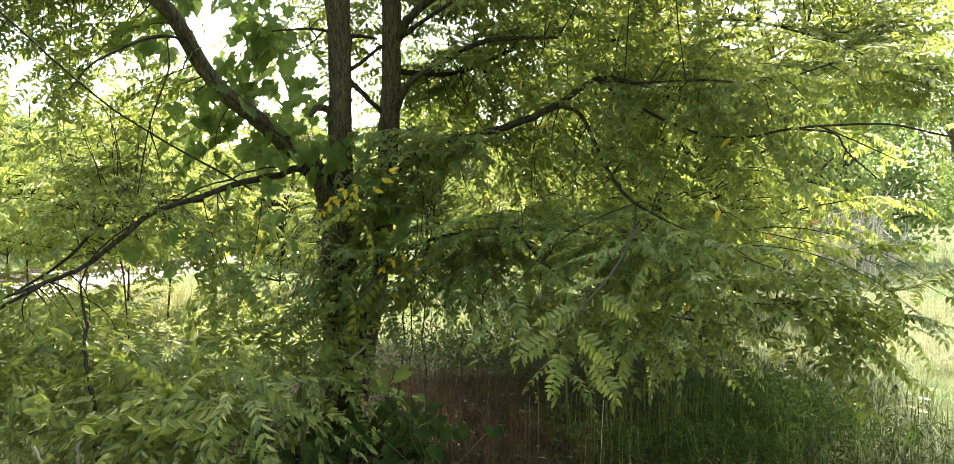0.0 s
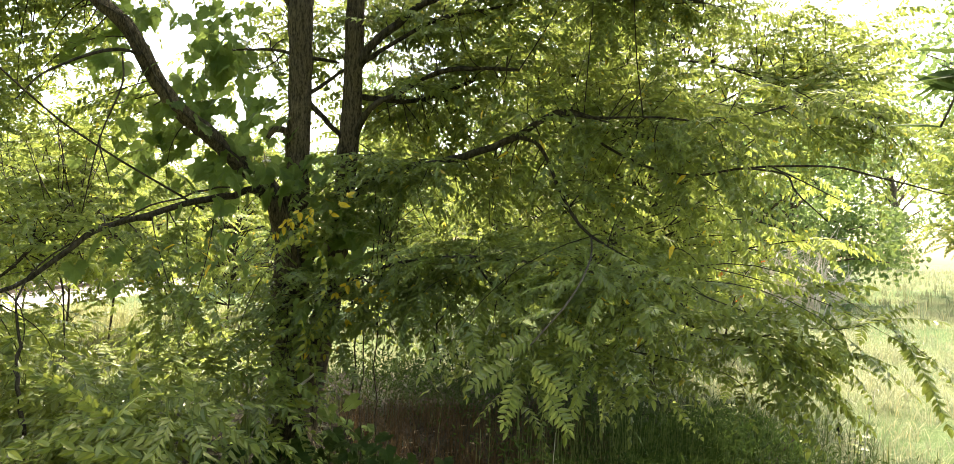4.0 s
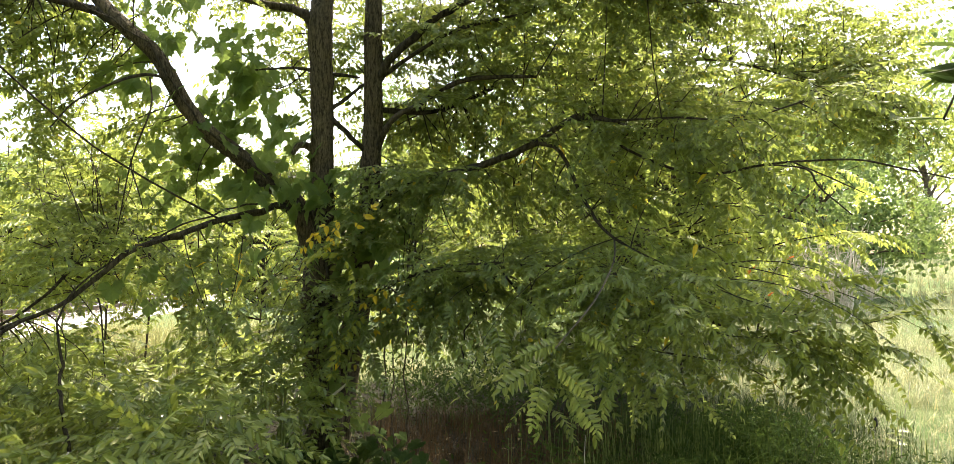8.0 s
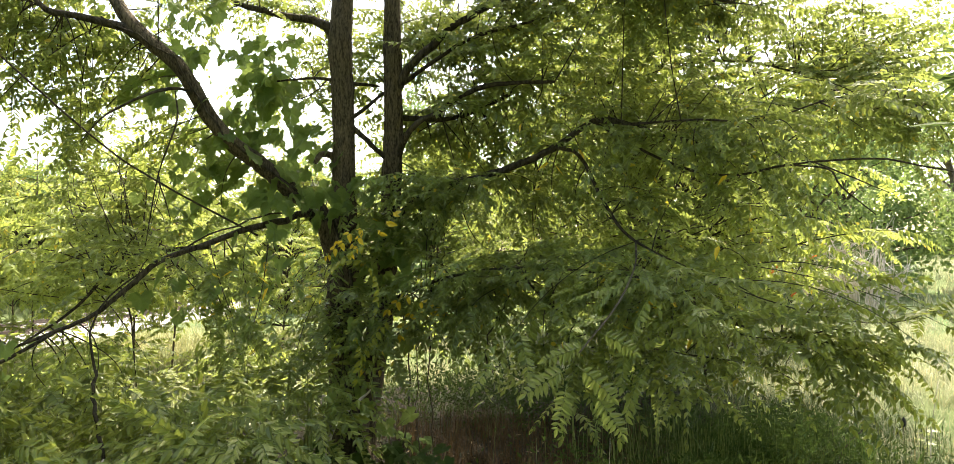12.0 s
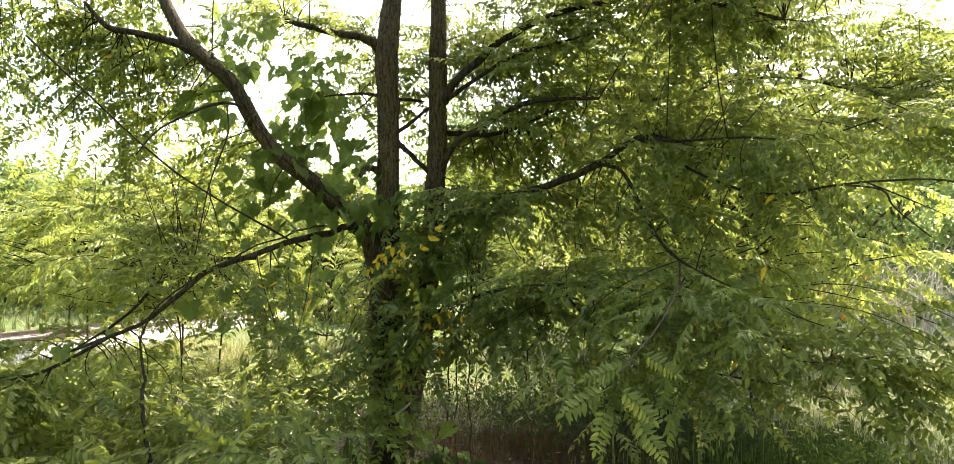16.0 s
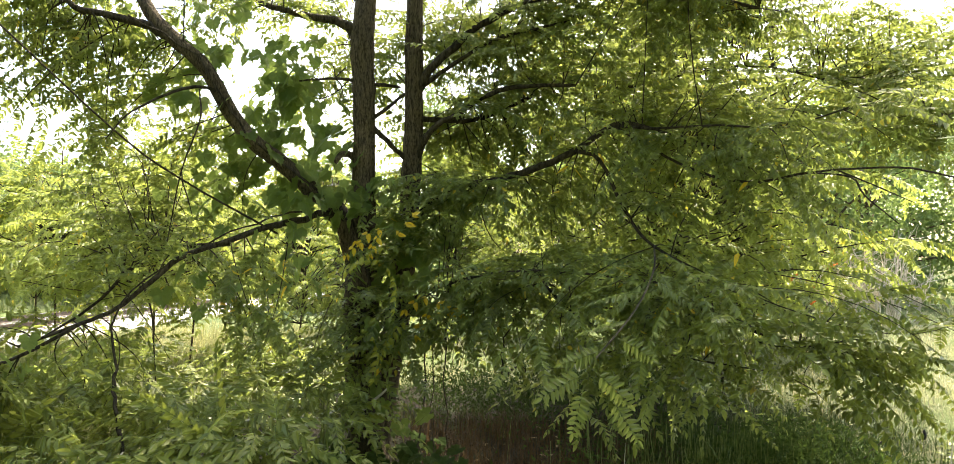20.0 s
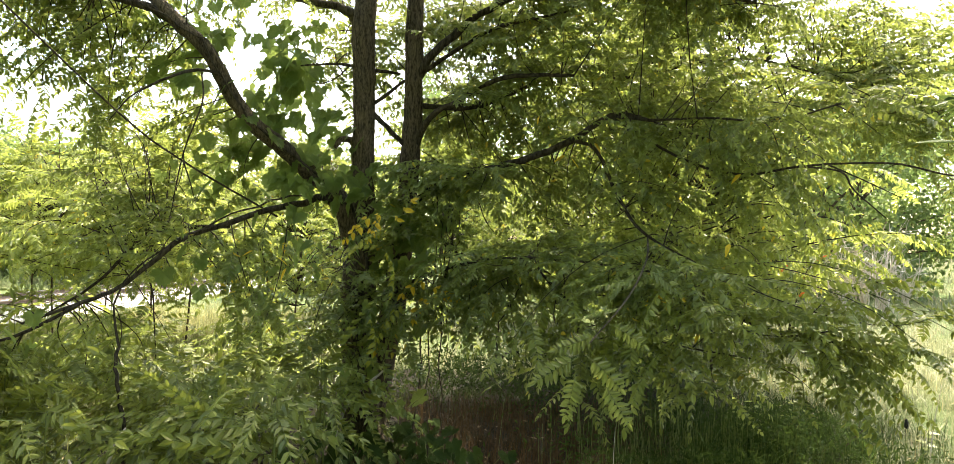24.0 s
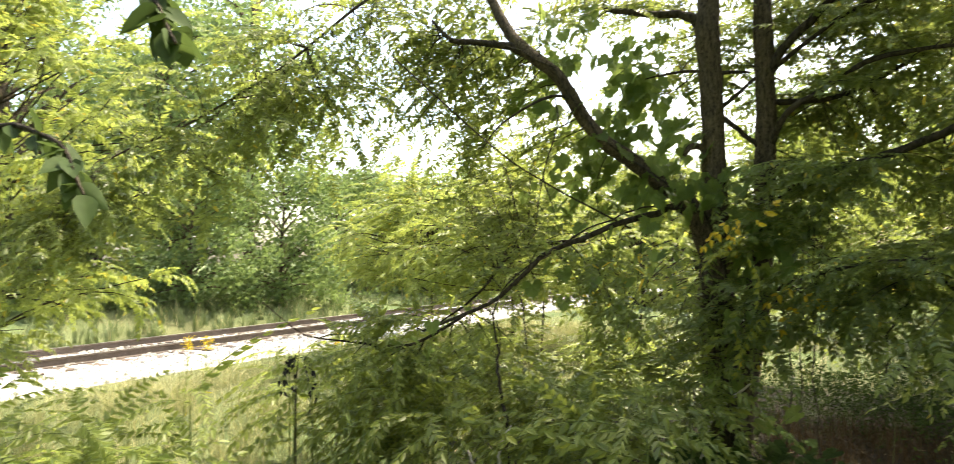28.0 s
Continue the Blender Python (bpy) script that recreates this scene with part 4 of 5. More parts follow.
    for k in range(3):
        V, Q = leaflets(np.zeros((1, 3)), np.array([[1.0, 0, 0]]), np.array([[0, 1.0, 0]]), 0.08 + 0.01 * k, 0.036, 0.25, 0.1)
        one.append(mesh_of("yellow_leaf", V, Q, [M_LEAF_YEL]))
    for p in ((0.88, 4.4, 1.39), (1.03, 4.41, 1.4), (1.14, 4.32, 1.18), (0.16, 4.8, 2.57), (0.2, 4.8, 2.55), (0.54, 4.82, 2.39), (0.34, 4.82, 2.3), (0.38, 4.8, 2.28), (1.42, 4.49, 2.16), (1.33, 4.4, 1.72), (-0.93, 4.88, 0.96),
              (-1.59, 4.84, 1.67), (-1.73, 4.61, 1.61), (-1.57, 4.62, 1.57), (-1.93, 4.72, 1.41), (-1.5, 4.6, 1.5), (-1.64, 4.66, 1.48), (0.85, 4.43, 1.37), (-1.93, 4.59, 1.39)):
        x = np.array([[rng.normal(0, 0.7), -0.3, -0.6]])
        part("yellow_leaf", one[rng.integers(3)], tree, "yellow turned leaflet", Matrix(frames_at(np.array([p]) - np.array(foot), x, 1.0)[0].tolist()))
    return tree


build_walnut()


# ---- wild grape on the tree ----
def lobed_leaf(size, seed):
    """A broad, toothed, heart-shaped leaf with a folded blade; stalk end at the origin, tip along +x."""
    g = np.random.default_rng(seed)
    ang = np.radians([180, 158, 140, 122, 106, 90, 76, 62, 50, 36, 24, 12, 0])
    rad = np.array([0.14, 0.5, 0.53, 0.62, 0.56, 0.66, 0.52, 0.5, 0.66, 0.58, 0.72, 0.66, 0.98]) * (1 + g.normal(0, 0.05, 13))
    V, Q = [], []
    for sg in (1, -1):
        x, y = 0.35 + rad * np.cos(ang), sg * rad * np.sin(ang)
        z = 0.14 * np.abs(y) - 0.16 * (x - 0.35) ** 2 + g.normal(0, 0.025, 13)
        n = len(V)
        V += [(0.35, 0, 0.02)] + list(zip(x, y, z))
        for k in range(1, 13, 2):
            q = [n, n + k, n + k + 1, n + k + 2]
            Q.append(q if sg < 0 else q[::-1])
    return np.array(V) * size, np.array(Q)


def build_vine():
    foot = Vector((-1.0, 5.15, 0))
    vine = thing("grape_vine", foot, "wild grape vine with broad lobed leaves climbing the tree", "vine")
    for pts in ([(-1.0, 5.15, 0, 0.014), (-1.02, 5.14, 0.7, 0.013), (-1.05, 5.12, 1.4, 0.012), (-1.2, 5.12, 1.95, 0.011), (-1.5, 5.08, 2.2, 0.01), (-1.9, 4.9, 2.55, 0.008), (-2.2, 4.75, 3.05, 0.007), (-2.6, 4.62, 3.3, 0.005)],
                [(-1.2, 5.12, 1.95, 0.008), (-1.6, 5.0, 2.0, 0.007), (-2.0, 4.65, 1.8, 0.006), (-2.45, 4.3, 1.4, 0.006), (-2.42, 4.22, 1.01, 0.009), (-2.38, 4.14, 0.82, 0.012), (-2.3, 4.09, 0.5, 0.013), (-2.28, 4.05, 0.0, 0.013)],
                [(-0.75, 5.2, 0.0, 0.006), (-0.66, 5.1, 0.7, 0.006), (-0.7, 5.15, 1.4, 0.006), (-0.78, 5.38, 2.2, 0.006)],
                [(-0.5, 5.3, 0.0, 0.005), (-0.52, 5.2, 0.8, 0.005), (-0.48, 5.2, 1.5, 0.005), (-0.4, 5.2, 2.2, 0.004)],
                [(-0.58, 5.0, 0.1, 0.004), (-0.6, 5.05, 0.9, 0.004), (-0.55, 5.1, 1.7, 0.004)],
                *[[(-0.5 + 0.03 * k, 5.12 - 0.03 * k, 1.95, 0.003), (-0.52 + 0.028 * k, 5.02, 1.6, 0.003), (-0.49 + 0.02 * k, 5.0, 1.3, 0.003), (-0.53 + 0.035 * k, 5.01, 1.0 - 0.05 * (k % 3), 0.002)] for k in range(5)],
                [(0.1, 4.8, 1.5, 0.006), (-0.06, 4.74, 1.2, 0.005), (-0.11, 4.7, 0.99, 0.005), (-0.08, 4.7, 0.92, 0.005), (0.0, 4.7, 0.98, 0.005), (0.05, 4.7, 0.95, 0.003)]):
        line = smooth_line(pts, 6)
        V, Q, mi = tube(line[:, :3] + rng.normal(0, 0.008, (len(line), 3)) - np.array(foot), line[:, 3], 5, 0, 0.08)
        part("vine_stem", mesh_of("vine_stem", V, Q, [M_TWIG], smooth=True), vine)
    shapes = []
    for k in range(5):
        V, Q = lobed_leaf(0.128, 60 + k)
        shapes.append(mesh_of("vine_leaf", V, Q, [M_VINE]))
    spots = [((-0.8, 5.15, 1.95), (0.16, 0.1, 0.25), 16), ((-1.72, 4.98, 2.95), (0.16, 0.1, 0.3), 26), ((-3.0, 4.0, 1.05), (0.15, 0.08, 0.28), 10), ((-1.05, 5.0, 0.75), (0.3, 0.12, 0.45), 26), ((-0.85, 5.0, 1.55), (0.25, 0.12, 0.35), 26), ((-1.3, 5.05, 2.1), (0.22, 0.12, 0.16), 34), ((-1.5, 5.15, 2.3), (0.25, 0.1, 0.2), 26),
             ((-1.85, 5.05, 2.65), (0.25, 0.1, 0.35), 40), ((-1.62, 5.1, 2.7), (0.2, 0.15, 0.35), 30), ((-2.1, 4.95, 2.45), (0.25, 0.1, 0.3), 22), ((-2.4, 4.85, 3.3), (0.4, 0.15, 0.25), 34), ((-2.15, 4.5, 1.5), (0.5, 0.1, 0.18), 9), ((-2.2, 4.85, 2.95), (0.3, 0.12, 0.3), 18), ((-1.75, 4.95, 2.25), (0.35, 0.12, 0.2), 12), ((-1.6, 4.9, 1.75), (0.35, 0.15, 0.25), 18)]
    for c, r, n in spots:
        for _ in range(int(n * 1.5) if c[2] > 2.4 else n):
            p = np.array(c) + rng.normal(0, 0.78, 3) * r
            if p[2] > 2.15 and rng.random() < 0.85:
                p[1] += 0.16
            x = np.array([rng.normal(0, 0.6), -0.35 + rng.normal(0, 0.3), -0.8])
            m = frames_at(p[None] - np.array(foot), x[None], rng.uniform(0.55, 1.1))[0]
            part("vine_leaf", shapes[rng.integers(5)], vine, "", Matrix(m.tolist()) @ Matrix.Rotation(rng.normal(0, 0.5), 4, "X"))


build_vine()


def build_withered_shoot():
    """A dead shoot whose curled black leaves hang in rows from drooping stalks."""
    g = np.random.default_rng(91)
    o = np.array([-3.62, 3.52, 0.0])
    ob = thing("withered_shoot", o, "withered shoot with curled black hanging leaves beside the tree", "dead plant")
    line = smooth_line([(0, 0, -0.02, 0.007), (0.01, 0.0, 0.5, 0.006), (0.02, 0.0, 0.85, 0.005), (0.06, 0.0, 1.1, 0.003)], 5)
    V, Q, mi = tube(line[:, :3], line[:, 3], 5)
    part("stem", mesh_of("withered_stem", V, Q, [M_TWIG], smooth=True), ob)
    for a, reach, fall in ((3.3, 0.13, 0.24), (2.7, 0.07, 0.2), (0.2, 0.14, 0.26), (-0.4, 0.2, 0.3), (4.4, 0.1, 0.22)):
        t = np.linspace(0, 1, 7)
        stalk = np.stack([0.03 + reach * np.cos(a) * t**0.6, reach * np.sin(a) * t**0.6, 1.0 + 0.04 * np.sin(t * 3.1) - fall * t**2], 1)
        V, Q, mi = tube(stalk, 0.002, 3)
        rib = part("stalk", mesh_of("withered_stalk", V, Q, [M_SOOT]), ob)
        for k in range(9):
            p = stalk[2 + k // 2] + g.normal(0, 0.008, 3)
            V, Q = leaflets(p[None], np.array([[g.normal(0, 0.35), g.normal(0, 0.35), -1.0]]), np.array([[g.normal(), g.normal(), 0.1]]), g.uniform(0.035, 0.06), g.uniform(0.014, 0.024), 1.2, 0.25, 2)
            part("dead_leaf", mesh_of("dead_leaf", V, Q, [M_SOOT]), rib)


build_withered_shoot()


def build_stick(pts, label, mat, seed):
    """A bare bent stick; its foot stands in the ground or leans on the trunk."""
    g = np.random.default_rng(seed)
    o = np.array(pts[0][:3])
    line = smooth_line(pts, 6)
    V, Q, mi = tube(line[:, :3] + g.normal(0, 0.3, (len(line), 3)) * line[:, 3:4] - o, line[:, 3], 6, 0, 0.06)
    ob = new("dry_stick", mesh_of("dry_stick", V, Q, [mat], smooth=True))
    ob.location = o
    tagged(ob, label, "stick", "dry sticks")


build_stick([(-2.14, 3.66, -0.02, 0.01), (-2.14, 3.66, 0.4, 0.009), (-2.12, 3.66, 0.56, 0.008), (-2.06, 3.67, 0.66, 0.005)], "pale bent dry stalk among the young shoots", M_PALE, 1)
build_stick([(-2.14, 3.5, -0.02, 0.01), (-2.19, 3.47, 0.4, 0.008), (-2.24, 3.46, 0.55, 0.005)], "pale bent dry stalk among the young shoots", M_PALE, 2)
build_stick([(-1.3, 4.88, -0.02, 0.014), (-1.14, 4.89, 0.55, 0.012), (-1.03, 4.9, 0.66, 0.011), (-0.88, 4.96, 0.79, 0.006)], "pale broken branch leaning before the trunk", M_PALE, 3)
build_stick([(0.55, 3.8, -0.02, 0.0018), (0.55, 3.8, 0.4, 0.0016), (0.56, 3.8, 0.72, 0.001)], "thin pale dry stem in the shade before the tree", M_PALE, 4)
build_stick([(3.0, 5.2, -0.02, 0.004), (3.02, 5.2, 0.4, 0.003), (3.08, 5.2, 0.75, 0.002)], "thin pale dry stem in the meadow grass", M_PALE, 5)
build_stick([(2.2, 5.0, -0.02, 0.007), (2.3, 5.0, 0.3, 0.006), (2.5, 5.02, 0.5, 0.003)], "thin brown dry stem in the grass", M_TWIG, 6)


# ---- suckers of young shoots before the tree ----
SUCKER_SHAPES = [frond(0.46 + 0.05 * k, 9 + k, 0.078, 0.033, 0.75 + 0.16 * k, 0.22 + 0.1 * k, True, 80 + k, 2, 0.4) for k in range(4)]
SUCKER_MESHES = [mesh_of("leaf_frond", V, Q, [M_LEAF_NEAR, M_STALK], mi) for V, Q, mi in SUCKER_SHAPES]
# the same shoots with the painted sunlit leaf tone
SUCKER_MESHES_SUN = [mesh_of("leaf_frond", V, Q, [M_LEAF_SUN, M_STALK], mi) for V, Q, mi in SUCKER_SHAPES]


def build_sucker(x, y, h, n, sunny=False, lean=(0, 0)):
    z = float(ground_height(x, y))
    ob = thing("walnut_shoot", (x, y, z), "young walnut shoot with arching feathered leaves, " + ("sunlight put into their colour" if sunny else "in the tree's shade"), "sapling", "young shoots")
    line = smooth_line([(0, 0, 0, 0.009), (lean[0] * 0.4, lean[1] * 0.4, h * 0.5, 0.007), (lean[0], lean[1], h, 0.003)], 5)
    V, Q, mi = tube(line[:, :3], line[:, 3], 5)
    part("stem", mesh_of("shoot_stem", V, Q, [M_STALK], smooth=True), ob)
    t = np.linspace(0.45, 1.0, n)
    P = np.stack([np.interp(t, np.linspace(0, 1, len(line)), line[:, c]) for c in range(3)], 1)
    a = rng.random() * 6.28 + np.arange(n) * 2.4
    X = np.stack([np.cos(a), np.sin(a) - 0.65, 0.45 + 0.3 * t + rng.normal(0, 0.14, n)], 1)
    M = frames_at(P, X, rng.uniform(0.8, 1.15, n))
    for i in range(n):
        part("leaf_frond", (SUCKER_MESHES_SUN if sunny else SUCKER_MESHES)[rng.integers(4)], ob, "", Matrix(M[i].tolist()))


for k in range(50):
    x, y = -3.7 + 2.6 * ((k * 0.618) % 1.0), 3.6 + 1.35 * ((k * 0.755) % 1.0)
    build_sucker(x, y, rng.uniform(0.6, 0.86) + 0.08 * (y - 3.4), int(rng.integers(7, 10)))
for x, y, h, n in ((0.6, 6.2, 0.8, 8), (1.5, 6.4, 0.8, 8)):
    build_sucker(x, y, h, n)
for x, y, h, n in ((-4.2, 2.4, 0.75, 10), (-3.9, 2.9, 0.8, 9), (-4.7, 2.9, 0.7, 9), (-4.4, 4.3, 0.9, 9), (-4.9, 2.2, 1.1, 9), (-3.7, 2.2, 0.6, 8), (-4.0, 4.9, 1.0, 9), (-5.4, 2.5, 1.0, 9), (-3.8, 3.9, 0.9, 9), (-3.6, 5.6, 0.7, 9), (-4.4, 5.9, 0.6, 9), (-3.0, 6.2, 0.7, 9), (-5.2, 6.8, 0.5, 9), (-3.9, 7.0, 0.6, 9), (-4.8, 8.0, 0.5, 8), (-6.2, 8.3, 0.4, 8), (-3.4, 8.2, 0.6, 9), (-5.6, 5.4, 0.5, 8), (-5.9, 6.7, 0.75, 9), (-4.2, 7.9, 0.7, 9), (-6.2, 9.3, 0.6, 9), (-3.6, 2.0, 0.55, 12), (-3.95, 1.9, 0.6, 12), (-4.3, 2.0, 0.65, 12), (-3.4, 2.35, 0.45, 10), (-4.15, 2.65, 0.6, 11)):
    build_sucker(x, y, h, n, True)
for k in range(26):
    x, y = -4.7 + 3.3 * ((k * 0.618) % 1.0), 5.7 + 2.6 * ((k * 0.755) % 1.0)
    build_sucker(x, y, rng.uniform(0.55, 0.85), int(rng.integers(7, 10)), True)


# ---- grass ----
def blades(name, n, xs, ys, hs, mat, label, bend=0.5, width=0.006, clump=0, keep=None):
    if clump:
        k = max(1, n // clump)
        cx, cy = rng.uniform(*xs, k) + rng.normal(0, 0.3, k), rng.uniform(*ys, k) + rng.normal(0, 0.3, k)
        i = rng.integers(0, k, n)
        x, y = cx[i] + rng.normal(0, 0.06, n), cy[i] + rng.normal(0, 0.06, n)
    else:
        x, y = rng.uniform(*xs, n), rng.uniform(*ys, n)
    if keep is not None:
        ok = keep(x, y)
        x, y = x[ok], y[ok]
        n = len(x)
    z = ground_height(x, y)
    h = rng.uniform(*hs, n)
    a = rng.random(n) * 6.283
    dx, dy = np.cos(a), np.sin(a)
    b = rng.random(n) * bend
    w = width * rng.uniform(0.7, 1.4, n) * 0.5
    rows = []
    for s, ww in ((0, 1), (0.5, 0.85), (1.0, 0.12)):
        off = b * h * s**2
        c = np.stack([x + dx * off, y + dy * off, z + h * s * (1 - 0.35 * b * s)], 1)
        sd = np.stack([-dy * w * ww, dx * w * ww, 0 * w], 1)
        rows += [c - sd, c + sd]
    V = np.stack(rows, 1).reshape(-1, 3)
    q = np.arange(n)[:, None] * 6
    Q = np.concatenate([q + [0, 1, 3, 2], q + [2, 3, 5, 4]])
    return tagged(new(name, mesh_of(name, V, Q, [mat])), label, "grass", kind="stuff")


def build_grass():
    blades("shade_grass", 7500, (1.15, 3.3), (4.0, 7.4), (0.12, 0.36), M_SHADED_GRASS, "tall green grass in the shade beside the tree", 2.0, 0.009, 14)
    blades("edge_grass", 6000, (1.3, 3.8), (3.2, 5.1), (0.1, 0.32), M_BANK, "green grass along the edge of the tree's shade", 1.6, 0.008, 12)
    blades("thin_grass", 1600, (-3.5, 1.4), (6.6, 8.4), (0.06, 0.2), M_SHADED_GRASS, "thin grass among leaf litter under the tree", 0.8, 0.005, 9)
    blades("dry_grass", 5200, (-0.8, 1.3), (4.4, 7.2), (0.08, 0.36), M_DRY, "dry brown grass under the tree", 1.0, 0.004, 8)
    blades("field_grass", 26000, (2.4, 11), (4.0, 16), (0.08, 0.3), M_HAY, "pale sunlit meadow grass beside the tree", 1.6, 0.006, 12)
    blades("far_field_grass", 24000, (4, 40), (15, 50), (0.2, 0.45), M_HAY, "pale sunlit grass of the far meadow", 0.9, 0.016, 10)
    blades("trackside_grass", 20000, (-10.0, -3.2), (1.5, 16), (0.14, 0.48), M_VERGE, "pale tall grass beside the railway", 1.4, 0.007, 14)
    blades("bank_grass", 26000, (-34, -15.6), (0, 42), (0.3, 0.75), M_BANK, "tall grass on the bank across the railway", 0.8, 0.024, 14)
    blades("back_grass", 11000, (-4, 4), (9.0, 15), (0.08, 0.26), M_HAY, "sunlit grass behind the tree", 1.5, 0.008, 12)


build_grass()


def build_litter():
    n = 4200
    x, y = rng.normal(-0.2, 1.6, n), rng.normal(5.6, 1.1, n)
    P = np.stack([x, y, ground_height(x, y) + 0.012], 1)
    a = rng.random(n) * 6.283
    along = np.stack([np.cos(a), np.sin(a), rng.normal(0, 0.15, n)], 1)
    side = np.stack([-np.sin(a), np.cos(a), rng.normal(0, 0.25, n)], 1)
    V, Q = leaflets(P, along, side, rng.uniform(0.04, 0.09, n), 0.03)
    tagged(new("leaf_litter", mesh_of("leaf_litter", V, Q, [M_LITTER])), "brown fallen leaves, darkened as shade, under the tree", "leaf litter", kind="stuff")


build_litter()


def build_weeds():
    n = 21000
    far = rng.random(n) < 0.4
    x, y = np.where(far, rng.normal(0.1, 0.8, n), rng.normal(1.6, 0.5, n)), np.where(far, rng.normal(7.5, 0.3, n), rng.normal(5.1, 0.5, n))
    h = 0.42 * (0.5 + 0.5 * np.sin(3.1 * x + 1.3) * np.cos(2.3 * y)) + 0.12
    h = np.where(far, h * 1.2 + 0.12, h)
    P = np.stack([x, y, ground_height(x, y) + h * rng.random(n) ** 0.6], 1)
    V, Q = leaflets(P, rng.normal(size=(n, 3)) + [0, 0, 0.4], rng.normal(size=(n, 3)), rng.uniform(0.025, 0.06, n), 0.014)
    stems = [tube(np.array([(a, b, 0), (a + rng.normal(0, 0.04), b + rng.normal(0, 0.04), c)]), 0.0018, 3) for a, b, c in zip(rng.normal(1.6, 0.5, 500), rng.normal(5.1, 0.5, 500), rng.uniform(0.2, 0.5, 500))]
    V2, Q2, m2 = joined(stems)
    V, Q, mi = joined([(V, Q, np.zeros(len(Q), int)), (V2, Q2, np.ones(len(Q2), int))])
    tagged(new("low_weeds", mesh_of("low_weeds", V, Q, [M_SHADED_WEED, M_STALK], mi)), "low small-leaved weeds in the shade under the tree", "weeds", kind="stuff")


build_weeds()


def build_sedge(x, y, n, h, seed):
    """A clump of broad arching grass leaves."""
    g = np.random.default_rng(seed)
    ob = thing("sedge_clump", (x, y, float(ground_height(x, y))), "clump of broad dark green grass leaves beside the tree", "grass clump", "clumps of broad grass")
    for i in range(n):
        a, b, hh = g.random() * 6.283, g.uniform(0.25, 0.75), h * g.uniform(0.6, 1.1)
        t = np.linspace(0, 1, 6)
        c = np.stack([np.cos(a) * b * hh * t**1.8, np.sin(a) * b * hh * t**1.8, hh * t * (1 - 0.55 * b * t**1.5)], 1) + [*g.normal(0, 0.02, 2), -0.01]
        w = 0.009 * np.array([0.7, 1.0, 1.0, 0.9, 0.6, 0.08])[:, None]
        side = np.array([[-np.sin(a), np.cos(a), 0]]) * w
        mid = c - [0, 0, 0.003]
        V = np.stack([c - side, mid, c + side], 1).reshape(-1, 3)
        q = np.arange(5)[:, None] * 3
        Q = np.concatenate([q + [0, 1, 4, 3], q + [1, 2, 5, 4]])
        part("blade", mesh_of("sedge_blade", V, Q, [M_SEDGE]), ob)


for k, (x, y, n, h) in enumerate(((1.75, 4.9, 11, 0.5), (2.05, 5.2, 12, 0.52), (2.35, 5.6, 10, 0.5), (2.6, 5.3, 11, 0.48), (1.5, 5.4, 9, 0.5), (2.9, 6.1, 9, 0.46), (2.2, 4.7, 9, 0.4), (1.25, 4.6, 9, 0.42), (2.75, 4.9, 8, 0.4))):
    build_sedge(x, y, n, h, 500 + k)


def build_seedling(x, y, h, seed):
    g = np.random.default_rng(seed)
    ob = thing("leafy_weed", (x, y, float(ground_height(x, y))), "small weed with broad yellow green leaves in the grass", "weed", "broad-leaved weeds")
    V, Q, mi = tube(np.array([(0, 0, -0.01), (0.01, 0, h * 0.5), (0.02, 0.01, h)]), [0.004, 0.003, 0.002], 4)
    part("stem", mesh_of("weed_stem", V, Q, [M_STALK]), ob)
    for i in range(7):
        p = np.array([[0.01, 0.0, h * (0.35 + 0.1 * i)]])
        a = i * 2.4
        V, Q = leaflets(p, np.array([[math.cos(a), math.sin(a), 0.2]]), np.array([[-math.sin(a), math.cos(a), 0.1]]), 0.1 + 0.02 * g.random(), 0.055, 0.15, 0.2)
        part("leaf", mesh_of("weed_leaf", V, Q, [M_LEAF_SUN]), ob)


for k, (x, y, h) in enumerate(((2.3, 5.9, 0.45), (2.1, 6.2, 0.5), (2.75, 5.7, 0.25), (3.3, 5.8, 0.18), (2.45, 6.4, 0.4), (3.6, 6.3, 0.2), (1.9, 6.0, 0.45))):
    build_seedling(x, y, h, 600 + k)


def build_seed_head():
    ob = thing("dark_seed_head", (3.52, 6.48, float(ground_height(3.52, 6.48))), "dark dried seed head standing in the meadow grass", "seed head")
    V, Q, mi = tube(np.array([(0, 0, -0.02), (0, 0, 0.1), (0.004, 0, 0.2)]), 0.003, 4)
    part("stem", mesh_of("seed_stem", V, Q, [M_TWIG]), ob)
    z = np.linspace(0.16, 0.25, 7)
    V, Q, mi = tube(np.stack([0.004 + 0 * z, 0 * z, z], 1), [0.004, 0.014, 0.018, 0.019, 0.016, 0.01, 0.003], 6, 0, 0.12)
    part("head", mesh_of("seed_head", V, Q, [M_SOOT]), ob)


build_seed_head()


